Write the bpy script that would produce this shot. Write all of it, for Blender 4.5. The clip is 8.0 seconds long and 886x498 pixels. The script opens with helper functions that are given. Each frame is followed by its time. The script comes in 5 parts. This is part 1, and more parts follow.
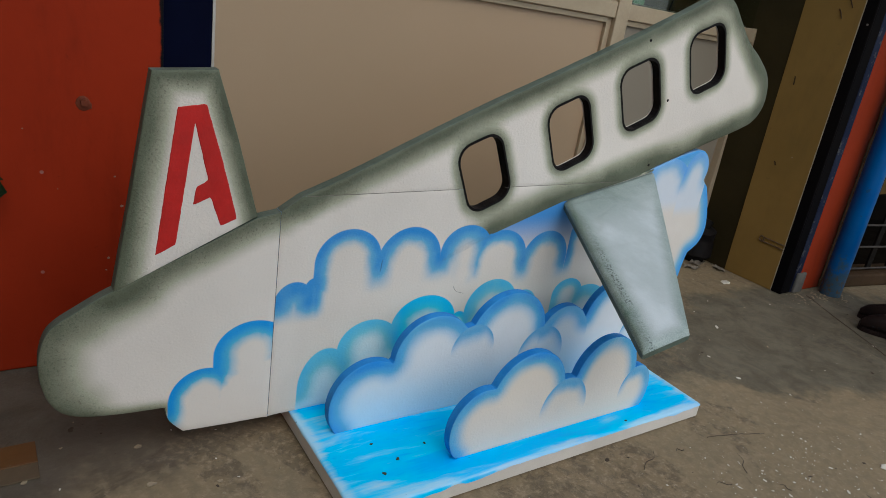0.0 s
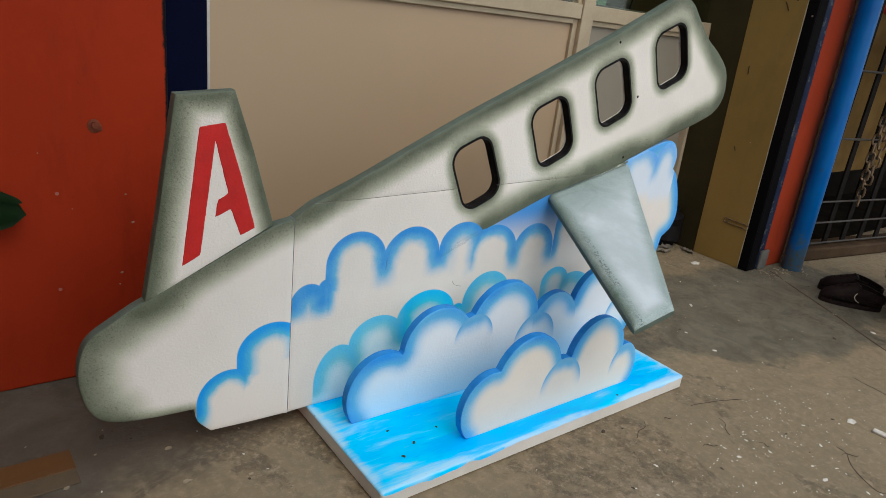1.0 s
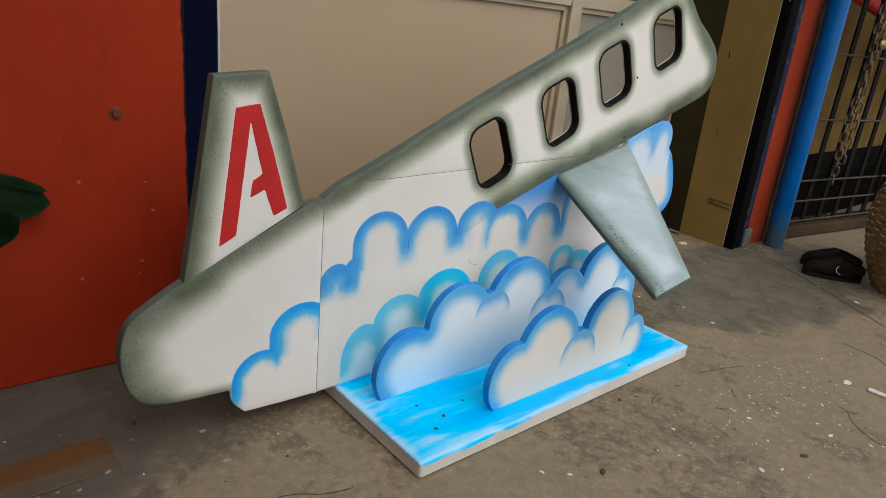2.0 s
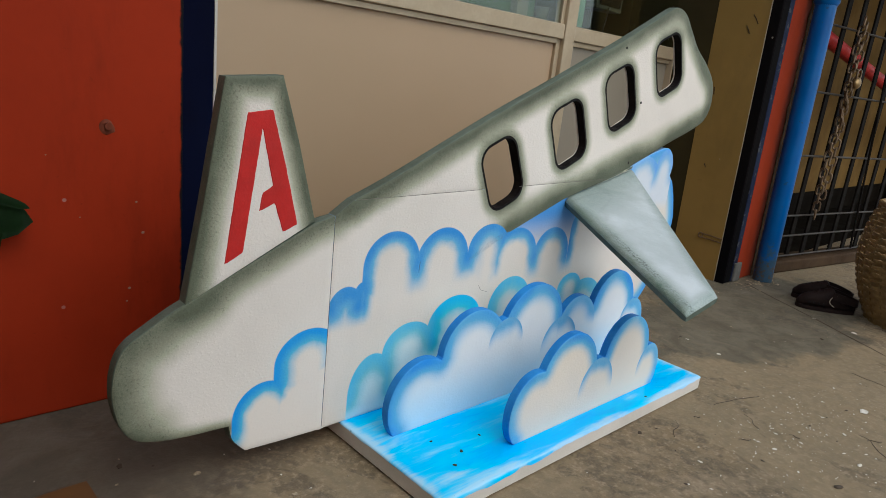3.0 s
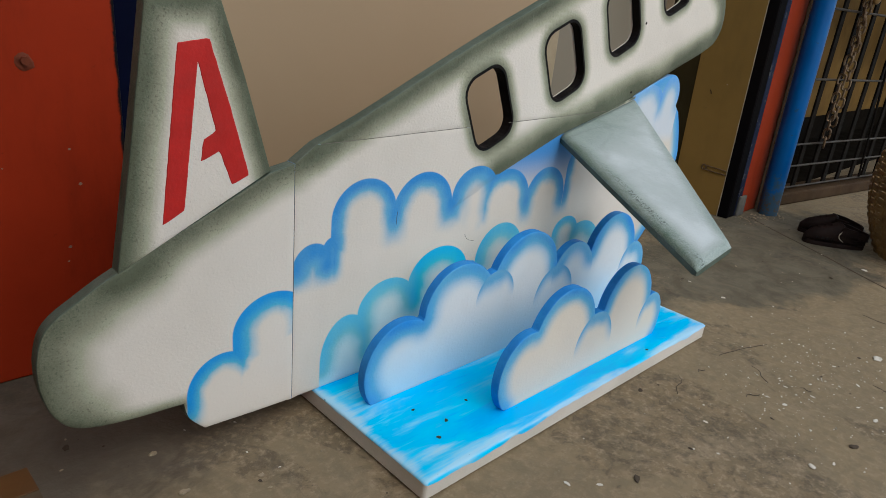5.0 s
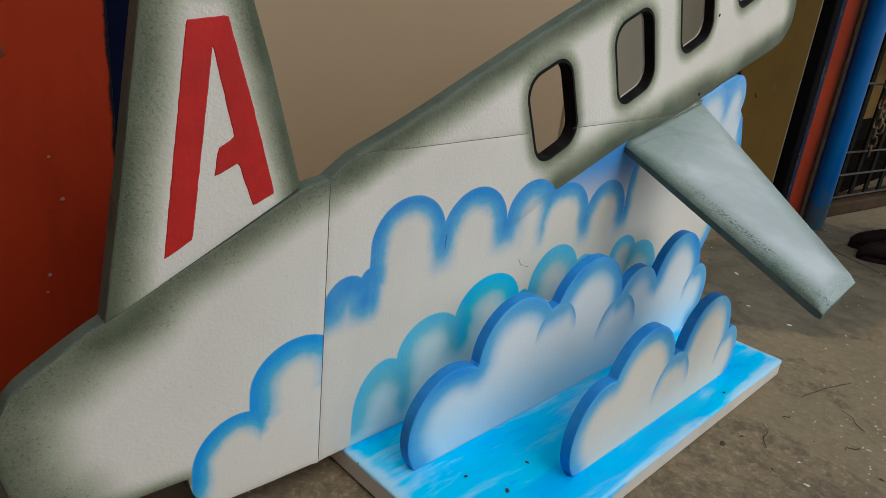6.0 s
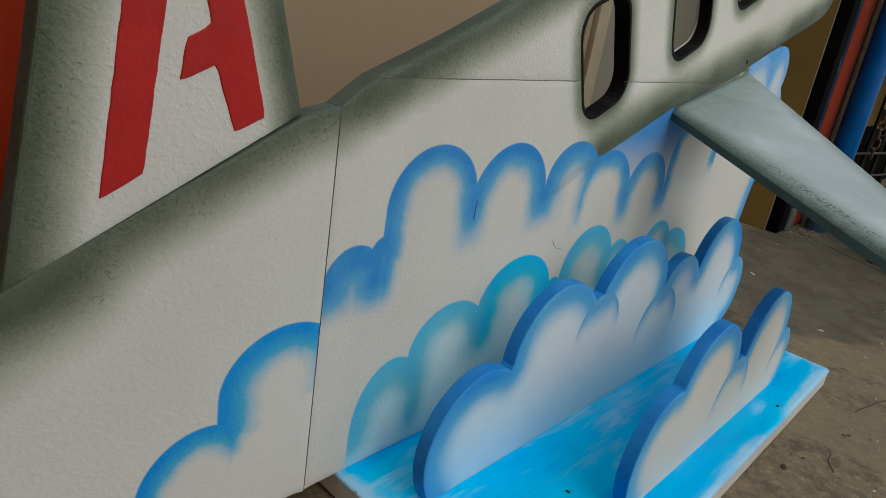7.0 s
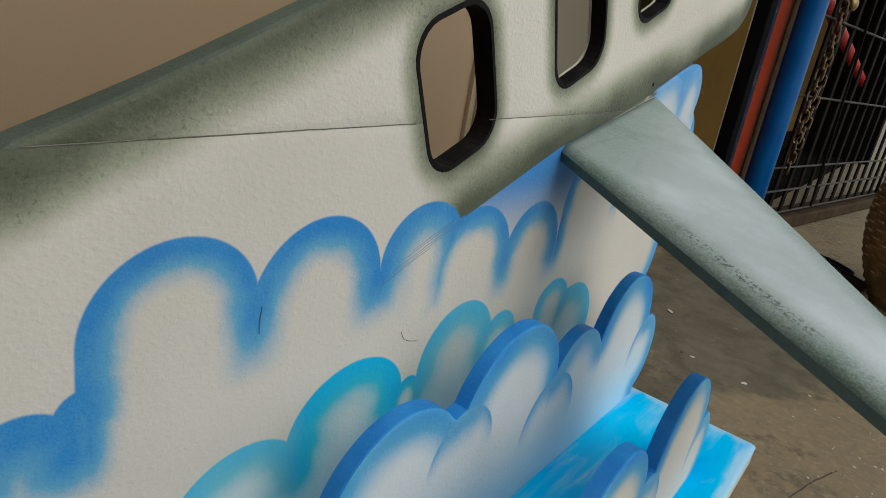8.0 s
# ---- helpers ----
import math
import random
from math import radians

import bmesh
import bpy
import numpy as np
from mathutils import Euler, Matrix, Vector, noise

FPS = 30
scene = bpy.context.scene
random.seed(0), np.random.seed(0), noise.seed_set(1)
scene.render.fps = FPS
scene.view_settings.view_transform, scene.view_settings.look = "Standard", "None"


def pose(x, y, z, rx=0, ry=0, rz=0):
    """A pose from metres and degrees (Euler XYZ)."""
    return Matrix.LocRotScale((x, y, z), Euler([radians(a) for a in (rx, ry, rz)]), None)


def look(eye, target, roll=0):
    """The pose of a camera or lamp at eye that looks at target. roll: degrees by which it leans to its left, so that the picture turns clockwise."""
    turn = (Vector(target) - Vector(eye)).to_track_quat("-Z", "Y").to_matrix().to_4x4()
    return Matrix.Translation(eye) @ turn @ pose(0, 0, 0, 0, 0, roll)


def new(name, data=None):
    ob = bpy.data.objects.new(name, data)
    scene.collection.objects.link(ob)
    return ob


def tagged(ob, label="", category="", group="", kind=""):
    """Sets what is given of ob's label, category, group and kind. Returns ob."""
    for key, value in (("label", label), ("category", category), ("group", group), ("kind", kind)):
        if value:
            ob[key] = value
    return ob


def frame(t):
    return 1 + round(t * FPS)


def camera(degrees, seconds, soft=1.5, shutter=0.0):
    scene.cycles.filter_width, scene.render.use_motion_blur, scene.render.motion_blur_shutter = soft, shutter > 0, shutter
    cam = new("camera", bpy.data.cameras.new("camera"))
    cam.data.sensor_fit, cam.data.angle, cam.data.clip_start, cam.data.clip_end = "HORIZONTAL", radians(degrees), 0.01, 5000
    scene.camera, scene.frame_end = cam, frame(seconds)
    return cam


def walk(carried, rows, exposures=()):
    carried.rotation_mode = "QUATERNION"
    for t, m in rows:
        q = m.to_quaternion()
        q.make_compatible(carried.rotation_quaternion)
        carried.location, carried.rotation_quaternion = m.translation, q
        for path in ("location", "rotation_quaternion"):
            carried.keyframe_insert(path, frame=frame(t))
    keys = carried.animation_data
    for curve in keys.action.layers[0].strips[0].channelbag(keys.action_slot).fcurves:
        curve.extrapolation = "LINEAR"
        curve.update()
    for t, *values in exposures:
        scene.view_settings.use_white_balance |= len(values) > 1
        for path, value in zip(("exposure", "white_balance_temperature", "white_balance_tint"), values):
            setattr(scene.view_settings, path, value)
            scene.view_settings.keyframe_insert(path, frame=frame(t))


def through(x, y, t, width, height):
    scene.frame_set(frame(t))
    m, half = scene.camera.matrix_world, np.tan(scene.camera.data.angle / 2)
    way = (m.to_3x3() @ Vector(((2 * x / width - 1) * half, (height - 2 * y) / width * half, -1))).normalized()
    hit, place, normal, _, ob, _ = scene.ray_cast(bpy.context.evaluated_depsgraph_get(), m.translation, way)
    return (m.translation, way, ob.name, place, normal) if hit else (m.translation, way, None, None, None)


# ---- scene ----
cam = camera(68.1, 8.0, soft=0.6)
PATH = [
    (0, (-0.52, -1.374, 1.1), (0.575, 0.151, 0.412), 9.2),
    (0.3, (-0.542, -1.35, 1.125), (0.595, 0.132, 0.41), 9.1),
    (0.5, (-0.553, -1.374, 1.11), (0.615, 0.099, 0.425), 8.0),
    (0.8, (-0.609, -1.383, 1.128), (0.547, 0.092, 0.431), 7.8),
    (1, (-0.666, -1.42, 1.126), (0.512, 0.047, 0.447), 7.0),
    (1.2, (-0.731, -1.419, 1.137), (0.464, 0.02, 0.43), 7.1),
    (1.5, (-0.776, -1.416, 1.128), (0.434, 0.005, 0.408), 6.7),
    (3, (-0.857, -1.246, 0.956), (0.493, 0.136, 0.438), 6.5),
    (3.2, (-0.842, -1.226, 0.951), (0.513, 0.154, 0.439), 6.8),
    (3.5, (-0.827, -1.218, 0.928), (0.529, 0.165, 0.429), 7.1),
    (3.8, (-0.83, -1.207, 0.925), (0.521, 0.166, 0.388), 7.1),
    (4, (-0.838, -1.188, 0.93), (0.532, 0.146, 0.343), 8.7),
    (4.2, (-0.831, -1.176, 0.934), (0.553, 0.136, 0.332), 5.8),
    (4.5, (-0.785, -1.162, 0.951), (0.548, 0.166, 0.274), 4.6),
    (5.8, (-0.602, -0.925, 0.949), (0.732, 0.379, 0.229), 7.3),
    (6, (-0.595, -0.845, 0.893), (0.746, 0.458, 0.183), 6.4),
    (6.2, (-0.583, -0.798, 0.865), (0.768, 0.529, 0.222), 8.4),
    (6.5, (-0.572, -0.742, 0.815), (0.818, 0.554, 0.19), 8.9),
    (6.7, (-0.547, -0.7, 0.776), (0.867, 0.561, 0.133), 9.1),
    (7, (-0.488, -0.608, 0.733), (0.936, 0.616, 0.045), 9.4),
    (7.2, (-0.445, -0.552, 0.765), (1.001, 0.655, 0.092), 10.4),
    (7.5, (-0.37, -0.537, 0.771), (1.077, 0.653, 0.072), 11.8),
    (7.7, (-0.29, -0.535, 0.787), (1.171, 0.627, 0.07), 11.2),
    (8, (-0.126, -0.497, 0.772), (1.427, 0.582, 0.12), 10.0),
]
walk(cam, [(t, look(eye, target, roll)) for t, eye, target, roll in PATH],
     exposures=[(0.0, -0.09, 5850, 3), (0.9, 0.28, 5950, 3), (3.5, 0.24, 5950, 3), (4.6, 0.15, 6000, 3), (6.0, -0.06, 5980, 0), (7.3, -0.34, 6000, -1), (8.0, -0.12, 6250, -1)])

# ---- light: bright overcast sky over an open yard, unseen roof slabs added above wall and gate ----
world = bpy.data.worlds.new("sky")
scene.world = world
world.use_nodes = True
sky = world.node_tree.nodes.new("ShaderNodeTexSky")
sky.sky_type, sky.sun_disc = "NISHITA", False
sky.sun_elevation, sky.sun_rotation = radians(52), radians(192)
sky.air_density, sky.dust_density, sky.ozone_density = 1.0, 4.0, 1.0
world.node_tree.nodes["Background"].inputs["Strength"].default_value = 0.125
world.node_tree.links.new(sky.outputs[0], world.node_tree.nodes["Background"].inputs["Color"])
sun_data = bpy.data.lights.new("sun", "SUN")
sun_data.energy, sun_data.angle, sun_data.color = 1.65, radians(150), (1.0, 0.98, 0.955)
sun = new("sun", sun_data)
sun.matrix_world = look((1.3, -6.0, 5.4), (0.6, 0, 0.3))


# ---- node helpers ----
class Net:
    """A material's node tree, written as nested calls."""

    def __init__(self, name):
        self.mat = bpy.data.materials.new(name)
        self.mat.use_nodes = True
        self.nt = self.mat.node_tree
        self.bsdf = self.nt.nodes["Principled BSDF"]
        self.place = self.nt.nodes.new("ShaderNodeTexCoord").outputs["Object"]

    def put(self, socket, value):
        if isinstance(value, bpy.types.NodeSocket):
            self.nt.links.new(value, socket)
        elif isinstance(value, (tuple, list)) and len(value) == 3 and socket.type == "RGBA":
            socket.default_value = (*value, 1)
        else:
            socket.default_value = value

    def math(self, op, a, b=0.0, clamp=False):
        n = self.nt.nodes.new("ShaderNodeMath")
        n.operation, n.use_clamp = op, clamp
        self.put(n.inputs[0], a)
        self.put(n.inputs[1], b)
        return n.outputs[0]

    def vec(self, op, a, b=(0, 0, 0), c=(0, 0, 0)):
        n = self.nt.nodes.new("ShaderNodeVectorMath")
        n.operation = op
        for k, v in enumerate((a, b, c)):
            self.put(n.inputs[k], v)
        return n.outputs["Value"] if op in ("LENGTH", "DOT_PRODUCT", "DISTANCE") else n.outputs[0]

    def ramp(self, x, lo, hi, a=0.0, b=1.0, smooth=True):
        n = self.nt.nodes.new("ShaderNodeMapRange")
        n.interpolation_type = "SMOOTHSTEP" if smooth else "LINEAR"
        for key, v in (("Value", x), ("From Min", lo), ("From Max", hi), ("To Min", a), ("To Max", b)):
            self.put(n.inputs[key], v)
        return n.outputs[0]

    def mix(self, f, a, b, how="MIX"):
        n = self.nt.nodes.new("ShaderNodeMix")
        n.data_type, n.blend_type = "RGBA", how
        self.put(n.inputs[0], f)
        self.put(n.inputs[6], a)
        self.put(n.inputs[7], b)
        return n.outputs[2]

    def noise(self, scale, detail=3.0, rough=0.55, at=None, stretch=None, warp=0.0):
        n = self.nt.nodes.new("ShaderNodeTexNoise")
        p = at or self.place
        if stretch:
            p = self.vec("MULTIPLY", p, stretch)
        self.put(n.inputs["Vector"], p)
        for key, v in (("Scale", scale), ("Detail", detail), ("Roughness", rough), ("Distortion", warp)):
            n.inputs[key].default_value = v
        return n.outputs["Fac"]

    def cells(self, scale, feature="F1", at=None):
        n = self.nt.nodes.new("ShaderNodeTexVoronoi")
        n.feature = feature
        n.inputs["Scale"].default_value = scale
        self.put(n.inputs["Vector"], at or self.place)
        return n.outputs["Distance"]

    def attr(self, name):
        n = self.nt.nodes.new("ShaderNodeAttribute")
        n.attribute_name = name
        return n.outputs["Fac"]

    def chance(self):
        return self.nt.nodes.new("ShaderNodeObjectInfo").outputs["Random"]

    def island(self):
        return self.nt.nodes.new("ShaderNodeNewGeometry").outputs["Random Per Island"]

    def xyz(self):
        n = self.nt.nodes.new("ShaderNodeSeparateXYZ")
        self.put(n.inputs[0], self.place)
        return n.outputs

    def bump(self, height, strength=0.3, distance=0.002, before=None):
        n = self.nt.nodes.new("ShaderNodeBump")
        n.inputs["Strength"].default_value, n.inputs["Distance"].default_value = strength, distance
        self.put(n.inputs["Height"], height)
        if before:
            self.put(n.inputs["Normal"], before)
        return n.outputs[0]

    def done(self, color, rough=0.6, normal=None, metal=0.0, spec=0.4, through=0.0):
        self.put(self.bsdf.inputs["Base Color"], color)
        self.put(self.bsdf.inputs["Roughness"], rough)
        self.put(self.bsdf.inputs["Metallic"], metal)
        self.put(self.bsdf.inputs["Specular IOR Level"], spec)
        if normal:
            self.put(self.bsdf.inputs["Normal"], normal)
        if through:
            for key, v in (("Subsurface Weight", through), ("Subsurface Scale", 0.04), ("Subsurface Radius", (1.0, 0.95, 0.9)), ("Subsurface Anisotropy", 0.0)):
                self.bsdf.inputs[key].default_value = v
        return self.mat


WHITE = (0.76, 0.70, 0.635)
BLUE, TEAL = (0.03, 0.25, 0.66), (0.05, 0.47, 0.82)


def foam_relief(n, strength=0.33):
    """Brushed paint over expanded-foam beads."""
    lumps = n.noise(165, 2, 0.5, stretch=(0.85, 1, 1.15))
    drops = n.ramp(n.noise(100, 2, 0.5), 0.56, 0.72, 0, 0.7, False)
    grain = n.noise(300, 2, 0.7)
    h = n.math("ADD", n.math("ADD", drops, n.math("MULTIPLY", lumps, 1.25)), n.math("MULTIPLY", grain, 0.18))
    return n.bump(h, strength, 0.003, n.bump(n.noise(6, 2), 0.15, 0.006))


def sprayed(n, amount, under, hue, white=WHITE):
    """Translucent paint over white: it deepens in colour before it covers. hue: a colour, or two colours and a blend."""
    def thin(c):
        return tuple(math.sqrt(a * b) for a, b in zip(white, c))
    full, weak = (hue, thin(hue)) if len(hue) == 3 and not isinstance(hue[0], tuple) else (n.mix(hue[2], hue[0], hue[1]), n.mix(hue[2], thin(hue[0]), thin(hue[1])))
    half = n.mix(n.ramp(amount, 0.0, 0.5, 0, 1, False), under, weak)
    return n.mix(n.ramp(amount, 0.5, 1.0, 0, 1, False), half, full)


def paint_cloud(n, color, bumps, inner, hue, fade, body=WHITE, strength=1.0, mask=None, drop=(0.75, -0.25)):
    """An airbrushed cloud: bumps (x, z, rx, rz, rim) joined into one outline. The spray is crisp at the outline, fades inwards,
    and runs down as tails where two bumps meet; inner ellipses stay white. fade: heights between which the spray thins out."""
    z = n.xyz()[2]
    speck = n.ramp(n.noise(420, 2, 0.7), 0.3, 0.7, 0.86, 1.12, False)
    patch = n.ramp(n.noise(16, 3, 0.6), 0.3, 0.7, 0.86, 1.12, False)
    wobble = n.ramp(n.noise(22, 2, 0.5), 0.3, 0.7, -0.05, 0.05, False)
    depth, inside, keep = None, None, None
    for i, (x, zc, rx, rz, rim) in enumerate(list(bumps) + list(inner)):
        bump = i < len(bumps)
        q = n.vec("MULTIPLY_ADD", n.place, (1 / rx, 0, 1 / rz), (-x / rx, 0, -zc / rz))
        d = n.vec("LENGTH", n.vec("MAXIMUM", q, (-1000, 0, 0)) if bump else q)
        e = n.math("ADD", d, wobble)
        k = n.math("ADD", n.ramp(e, 1 - rim, 1 - 0.12 * rim, 0, 0.8), n.ramp(d, 1 - 0.6 * rim, 1.0, 0, 0.2, False))
        if bump:
            k = n.math("MAXIMUM", k, n.ramp(d, 0.97, 1.0))
            near = n.ramp(n.math("ABSOLUTE", n.math("DIVIDE", n.math("SUBTRACT", n.xyz()[0], x), rx)), 1.8, 1.0)
            own = n.math("MULTIPLY", n.ramp(z, zc - drop[0] * rz, zc - drop[1] * rz), near)
            keep = own if keep is None else n.math("MAXIMUM", keep, own)
            line = n.ramp(d, 1.0 + 0.0016 / rx, 1.0 - 0.0016 / rx)
            inside = line if inside is None else n.math("MAXIMUM", inside, line)
        if depth is None:
            depth = k
        else:
            depth = n.math("SMOOTH_MIN", depth, k)
            depth.node.inputs[2].default_value = 0.12
    amount = n.math("MULTIPLY", n.math("MULTIPLY", depth, keep), n.ramp(z, fade[0], fade[1], 0.0, strength))
    amount = n.math("MULTIPLY", n.math("MULTIPLY", amount, patch), speck, True)
    if mask is not None:
        inside = n.math("MULTIPLY", inside, mask)
    return n.mix(inside, color, sprayed(n, amount, body, hue))


def dirty(n, color, amount=0.12, scale=3.0, dark=(0.3, 0.27, 0.22)):
    return n.mix(n.ramp(n.noise(scale, 5, 0.65), 0.45, 0.8, 0, amount), color, dark)


# ---- materials ----
def plane_grey(n, base):
    """White foam paint, sprayed grey-green by the amount stored along the edges."""
    amount = n.attr("spray")
    grain = n.ramp(n.noise(300, 3, 0.75), 0.3, 0.7, -0.06, 0.06, False)
    patch = n.ramp(n.noise(9, 3), 0.3, 0.7, -0.09, 0.09, False)
    k = n.math("ADD", n.math("MULTIPLY", n.math("ADD", grain, patch), n.math("MULTIPLY", amount, 2.2, True)), amount, True)
    c = n.mix(n.ramp(k, 0.46, 0.94, 0, 1, False), n.mix(n.ramp(k, 0.03, 0.46, 0, 1, False), base, (0.385, 0.385, 0.285)), n.mix(n.ramp(n.noise(5, 3), 0.35, 0.65), (0.078, 0.088, 0.054), (0.112, 0.126, 0.082)))
    pits = n.math("MULTIPLY", n.ramp(n.noise(165, 3, 0.7), 0.55, 0.63), n.ramp(k, 0.25, 0.65, 0, 0.42))
    pits = n.math("MULTIPLY", pits, n.ramp(n.noise(14, 3), 0.4, 0.6, 0.35, 1))
    return n.mix(pits, c, (0.028, 0.028, 0.018))


def clean(n):
    c = n.mix(n.ramp(n.noise(2.2, 4, 0.6), 0.3, 0.7), WHITE, (0.70, 0.645, 0.58))
    return n.mix(n.ramp(n.noise(190, 3, 0.75), 0.46, 0.66, 0, 0.09), c, (0.50, 0.47, 0.42))


UPPER = [(1.075, 0.490, 0.130, 0.110, 0.40), (0.853, 0.420, 0.092, 0.092, 0.66), (0.670, 0.425, 0.106, 0.100, 0.55), (0.548, 0.470, 0.087, 0.076, 0.95),
         (0.364, 0.452, 0.099, 0.098, 0.66), (0.100, 0.400, 0.028, 0.031, 3.0), (0.185, 0.466, 0.092, 0.088, 0.62), (0.048, 0.362, 0.054, 0.062, 1.7)]
UPPER_BODY = [(0.47, 0.225, 0.45, 0.215, 0.36), (0.150, 0.300, 0.060, 0.080, 0.8), (1.15, 0.32, 0.25, 0.20, 0.5)]
LOWER = [(1.082, 0.195, 0.116, 0.113, 0.75), (0.988, 0.285, 0.066, 0.054, 0.85), (0.800, 0.250, 0.060, 0.070, 0.85), (0.676, 0.270, 0.099, 0.098, 0.85), (0.560, 0.235, 0.032, 0.042, 0.9),
         (0.440, 0.252, 0.107, 0.090, 0.95), (0.270, 0.212, 0.092, 0.078, 0.85), (0.150, 0.112, 0.076, 0.111, 0.85)]
LOWER_BODY = [(0.76, 0.03, 0.62, 0.19, 0.3)]
TAIL = [(-0.048, 0.250, 0.094, 0.083, 0.74), (-0.162, 0.138, 0.081, 0.085, 0.60)]
TAIL_BODY = [(-0.01, 0.10, 0.16, 0.16, 0.30)]


def mat_tail():
    n = Net("tail_foam")
    c = paint_cloud(n, plane_grey(n, clean(n)), TAIL, TAIL_BODY, (0.012, 0.29, 0.78), (-0.05, 0.03), drop=(1.0, 0.2))
    return n.done(dirty(n, c, 0.10, 4), 0.55, foam_relief(n, 0.17), spec=0.35)


def mat_board():
    n = Net("board_foam")
    x, y, z = n.xyz()
    belly = n.ramp(n.vec("DOT_PRODUCT", n.place, (-0.342, 0, 0.940)), 0.2668, 0.2684)
    root = n.math("MULTIPLY", n.ramp(n.vec("DOT_PRODUCT", n.place, (-0.241, 0, 0.9705)), 0.3735, 0.3750), n.math("MULTIPLY", n.ramp(x, 0.875, 0.885), n.ramp(x, 1.265, 1.255)))
    belly = n.math("MAXIMUM", n.math("MULTIPLY", belly, n.ramp(x, 1.0, 0.95)), root)
    beyond = n.ramp(x, 0.625, 0.632)
    below = n.math("MULTIPLY", beyond, n.math("SUBTRACT", 1.0, belly))
    haze = n.math("MULTIPLY", n.ramp(z, 0.43, 0.57, 0.0, 0.95), n.ramp(x, 1.10, 0.95))
    edge = n.math("MULTIPLY", n.attr("spray"), n.ramp(x, 1.22, 1.30))
    edge = n.math("MULTIPLY", edge, n.ramp(n.noise(380, 2, 0.7), 0.3, 0.7, 0.8, 1.15, False), True)
    open_sky = sprayed(n, edge, n.mix(haze, clean(n), BLUE), (0.05, 0.30, 0.74))
    c = n.mix(below, plane_grey(n, clean(n)), open_sky)
    free = n.math("SUBTRACT", 1.0, n.math("MULTIPLY", beyond, belly))
    c = paint_cloud(n, c, UPPER, UPPER_BODY, BLUE, (0.20, 0.28), clean(n), mask=free, drop=(0.95, -0.1))
    vivid = n.math("MULTIPLY", n.ramp(x, 0.335, 0.37), n.ramp(x, 0.60, 0.56))
    c = paint_cloud(n, c, LOWER, LOWER_BODY, (TEAL, (0.004, 0.44, 0.90), vivid), (0.0, 0.10), n.mix(n.ramp(z, 0.38, 0.16), clean(n), (0.66, 0.84, 0.92)), 0.85, drop=(0.9, 0.0))
    pale = (0.10, 0.34, 0.80)
    for bump, low in (((1.345, 0.650, 0.115, 0.092, 0.7), 0.60), ((1.490, 0.672, 0.066, 0.094, 0.8), 0.58)):
        c = paint_cloud(n, c, [bump], [], pale, (low - 0.04, low + 0.05), n.mix(0.5, clean(n), (0.55, 0.70, 0.90)), 0.9, mask=n.math("MULTIPLY", n.math("SUBTRACT", 1.0, belly), n.ramp(z, low - 0.06, low)))
    return n.done(dirty(n, c, 0.10, 4), 0.55, foam_relief(n, 0.19), spec=0.35)


def mat_plain():
    n = Net("fuselage_foam")
    return n.done(dirty(n, plane_grey(n, clean(n)), 0.10, 4), 0.55, foam_relief(n), spec=0.35)


body_tail, body_board, body_plain = mat_tail(), mat_board(), mat_plain()


def mat_cloud(name, bumps, body, low):
    """Foam cloud: blue spray by the outline, inner arches, paler foot with the base's blue bounce light in its colour.
    """
    n = Net(name)
    k = n.attr("spray")
    grain = n.ramp(n.noise(380, 2, 0.75), 0.3, 0.7, 0.8, 1.2, False)
    patch = n.ramp(n.noise(12, 3), 0.3, 0.7, 0.85, 1.15, False)
    base = n.mix(n.ramp(n.noise(5, 4), 0.35, 0.7, 0, 0.25), body, (0.60, 0.58, 0.56))
    # blue light bounced off the base, coloured into the foot
    base = n.mix(n.ramp(n.xyz()[2], 0.24, 0.05, 0.0, low), base, (0.46, 0.72, 0.90))
    color = sprayed(n, n.math("MULTIPLY", n.math("MULTIPLY", k, grain), patch, True), base, (0.02, 0.24, 0.70))
    z = n.xyz()[2]
    for x, zc, rx, rz in bumps:
        d = n.vec("LENGTH", n.vec("MULTIPLY_ADD", n.place, (1 / rx, 0, 1 / rz), (-x / rx, 0, -zc / rz)))
        rim = n.math("MULTIPLY", n.ramp(d, 1 + 0.02, 1 - 0.02), n.math("POWER", n.ramp(d, 0.55, 1.0, 0, 1, False), 1.5))
        rim = n.math("MULTIPLY", rim, n.ramp(z, zc - 0.2 * rz, zc + 0.6 * rz, 0, 0.62), True)
        color = sprayed(n, rim, color, (0.03, 0.23, 0.66))
    return n.done(dirty(n, color, 0.08, 6), 0.55, foam_relief(n, 0.20), spec=0.35)


CLOUD_BODY = (0.755, 0.755, 0.76)
mat_cloud_back = mat_cloud("back_cloud_foam", [(0.528, 0.225, 0.073, 0.078), (0.790, 0.160, 0.090, 0.100), (0.872, 0.212, 0.100, 0.105), (1.213, 0.160, 0.078, 0.095)], CLOUD_BODY, 0.75)
mat_cloud_front = mat_cloud("front_cloud_foam", [(0.718, 0.115, 0.085, 0.101), (1.008, 0.110, 0.068, 0.090)], (0.735, 0.67, 0.585), 0.0)


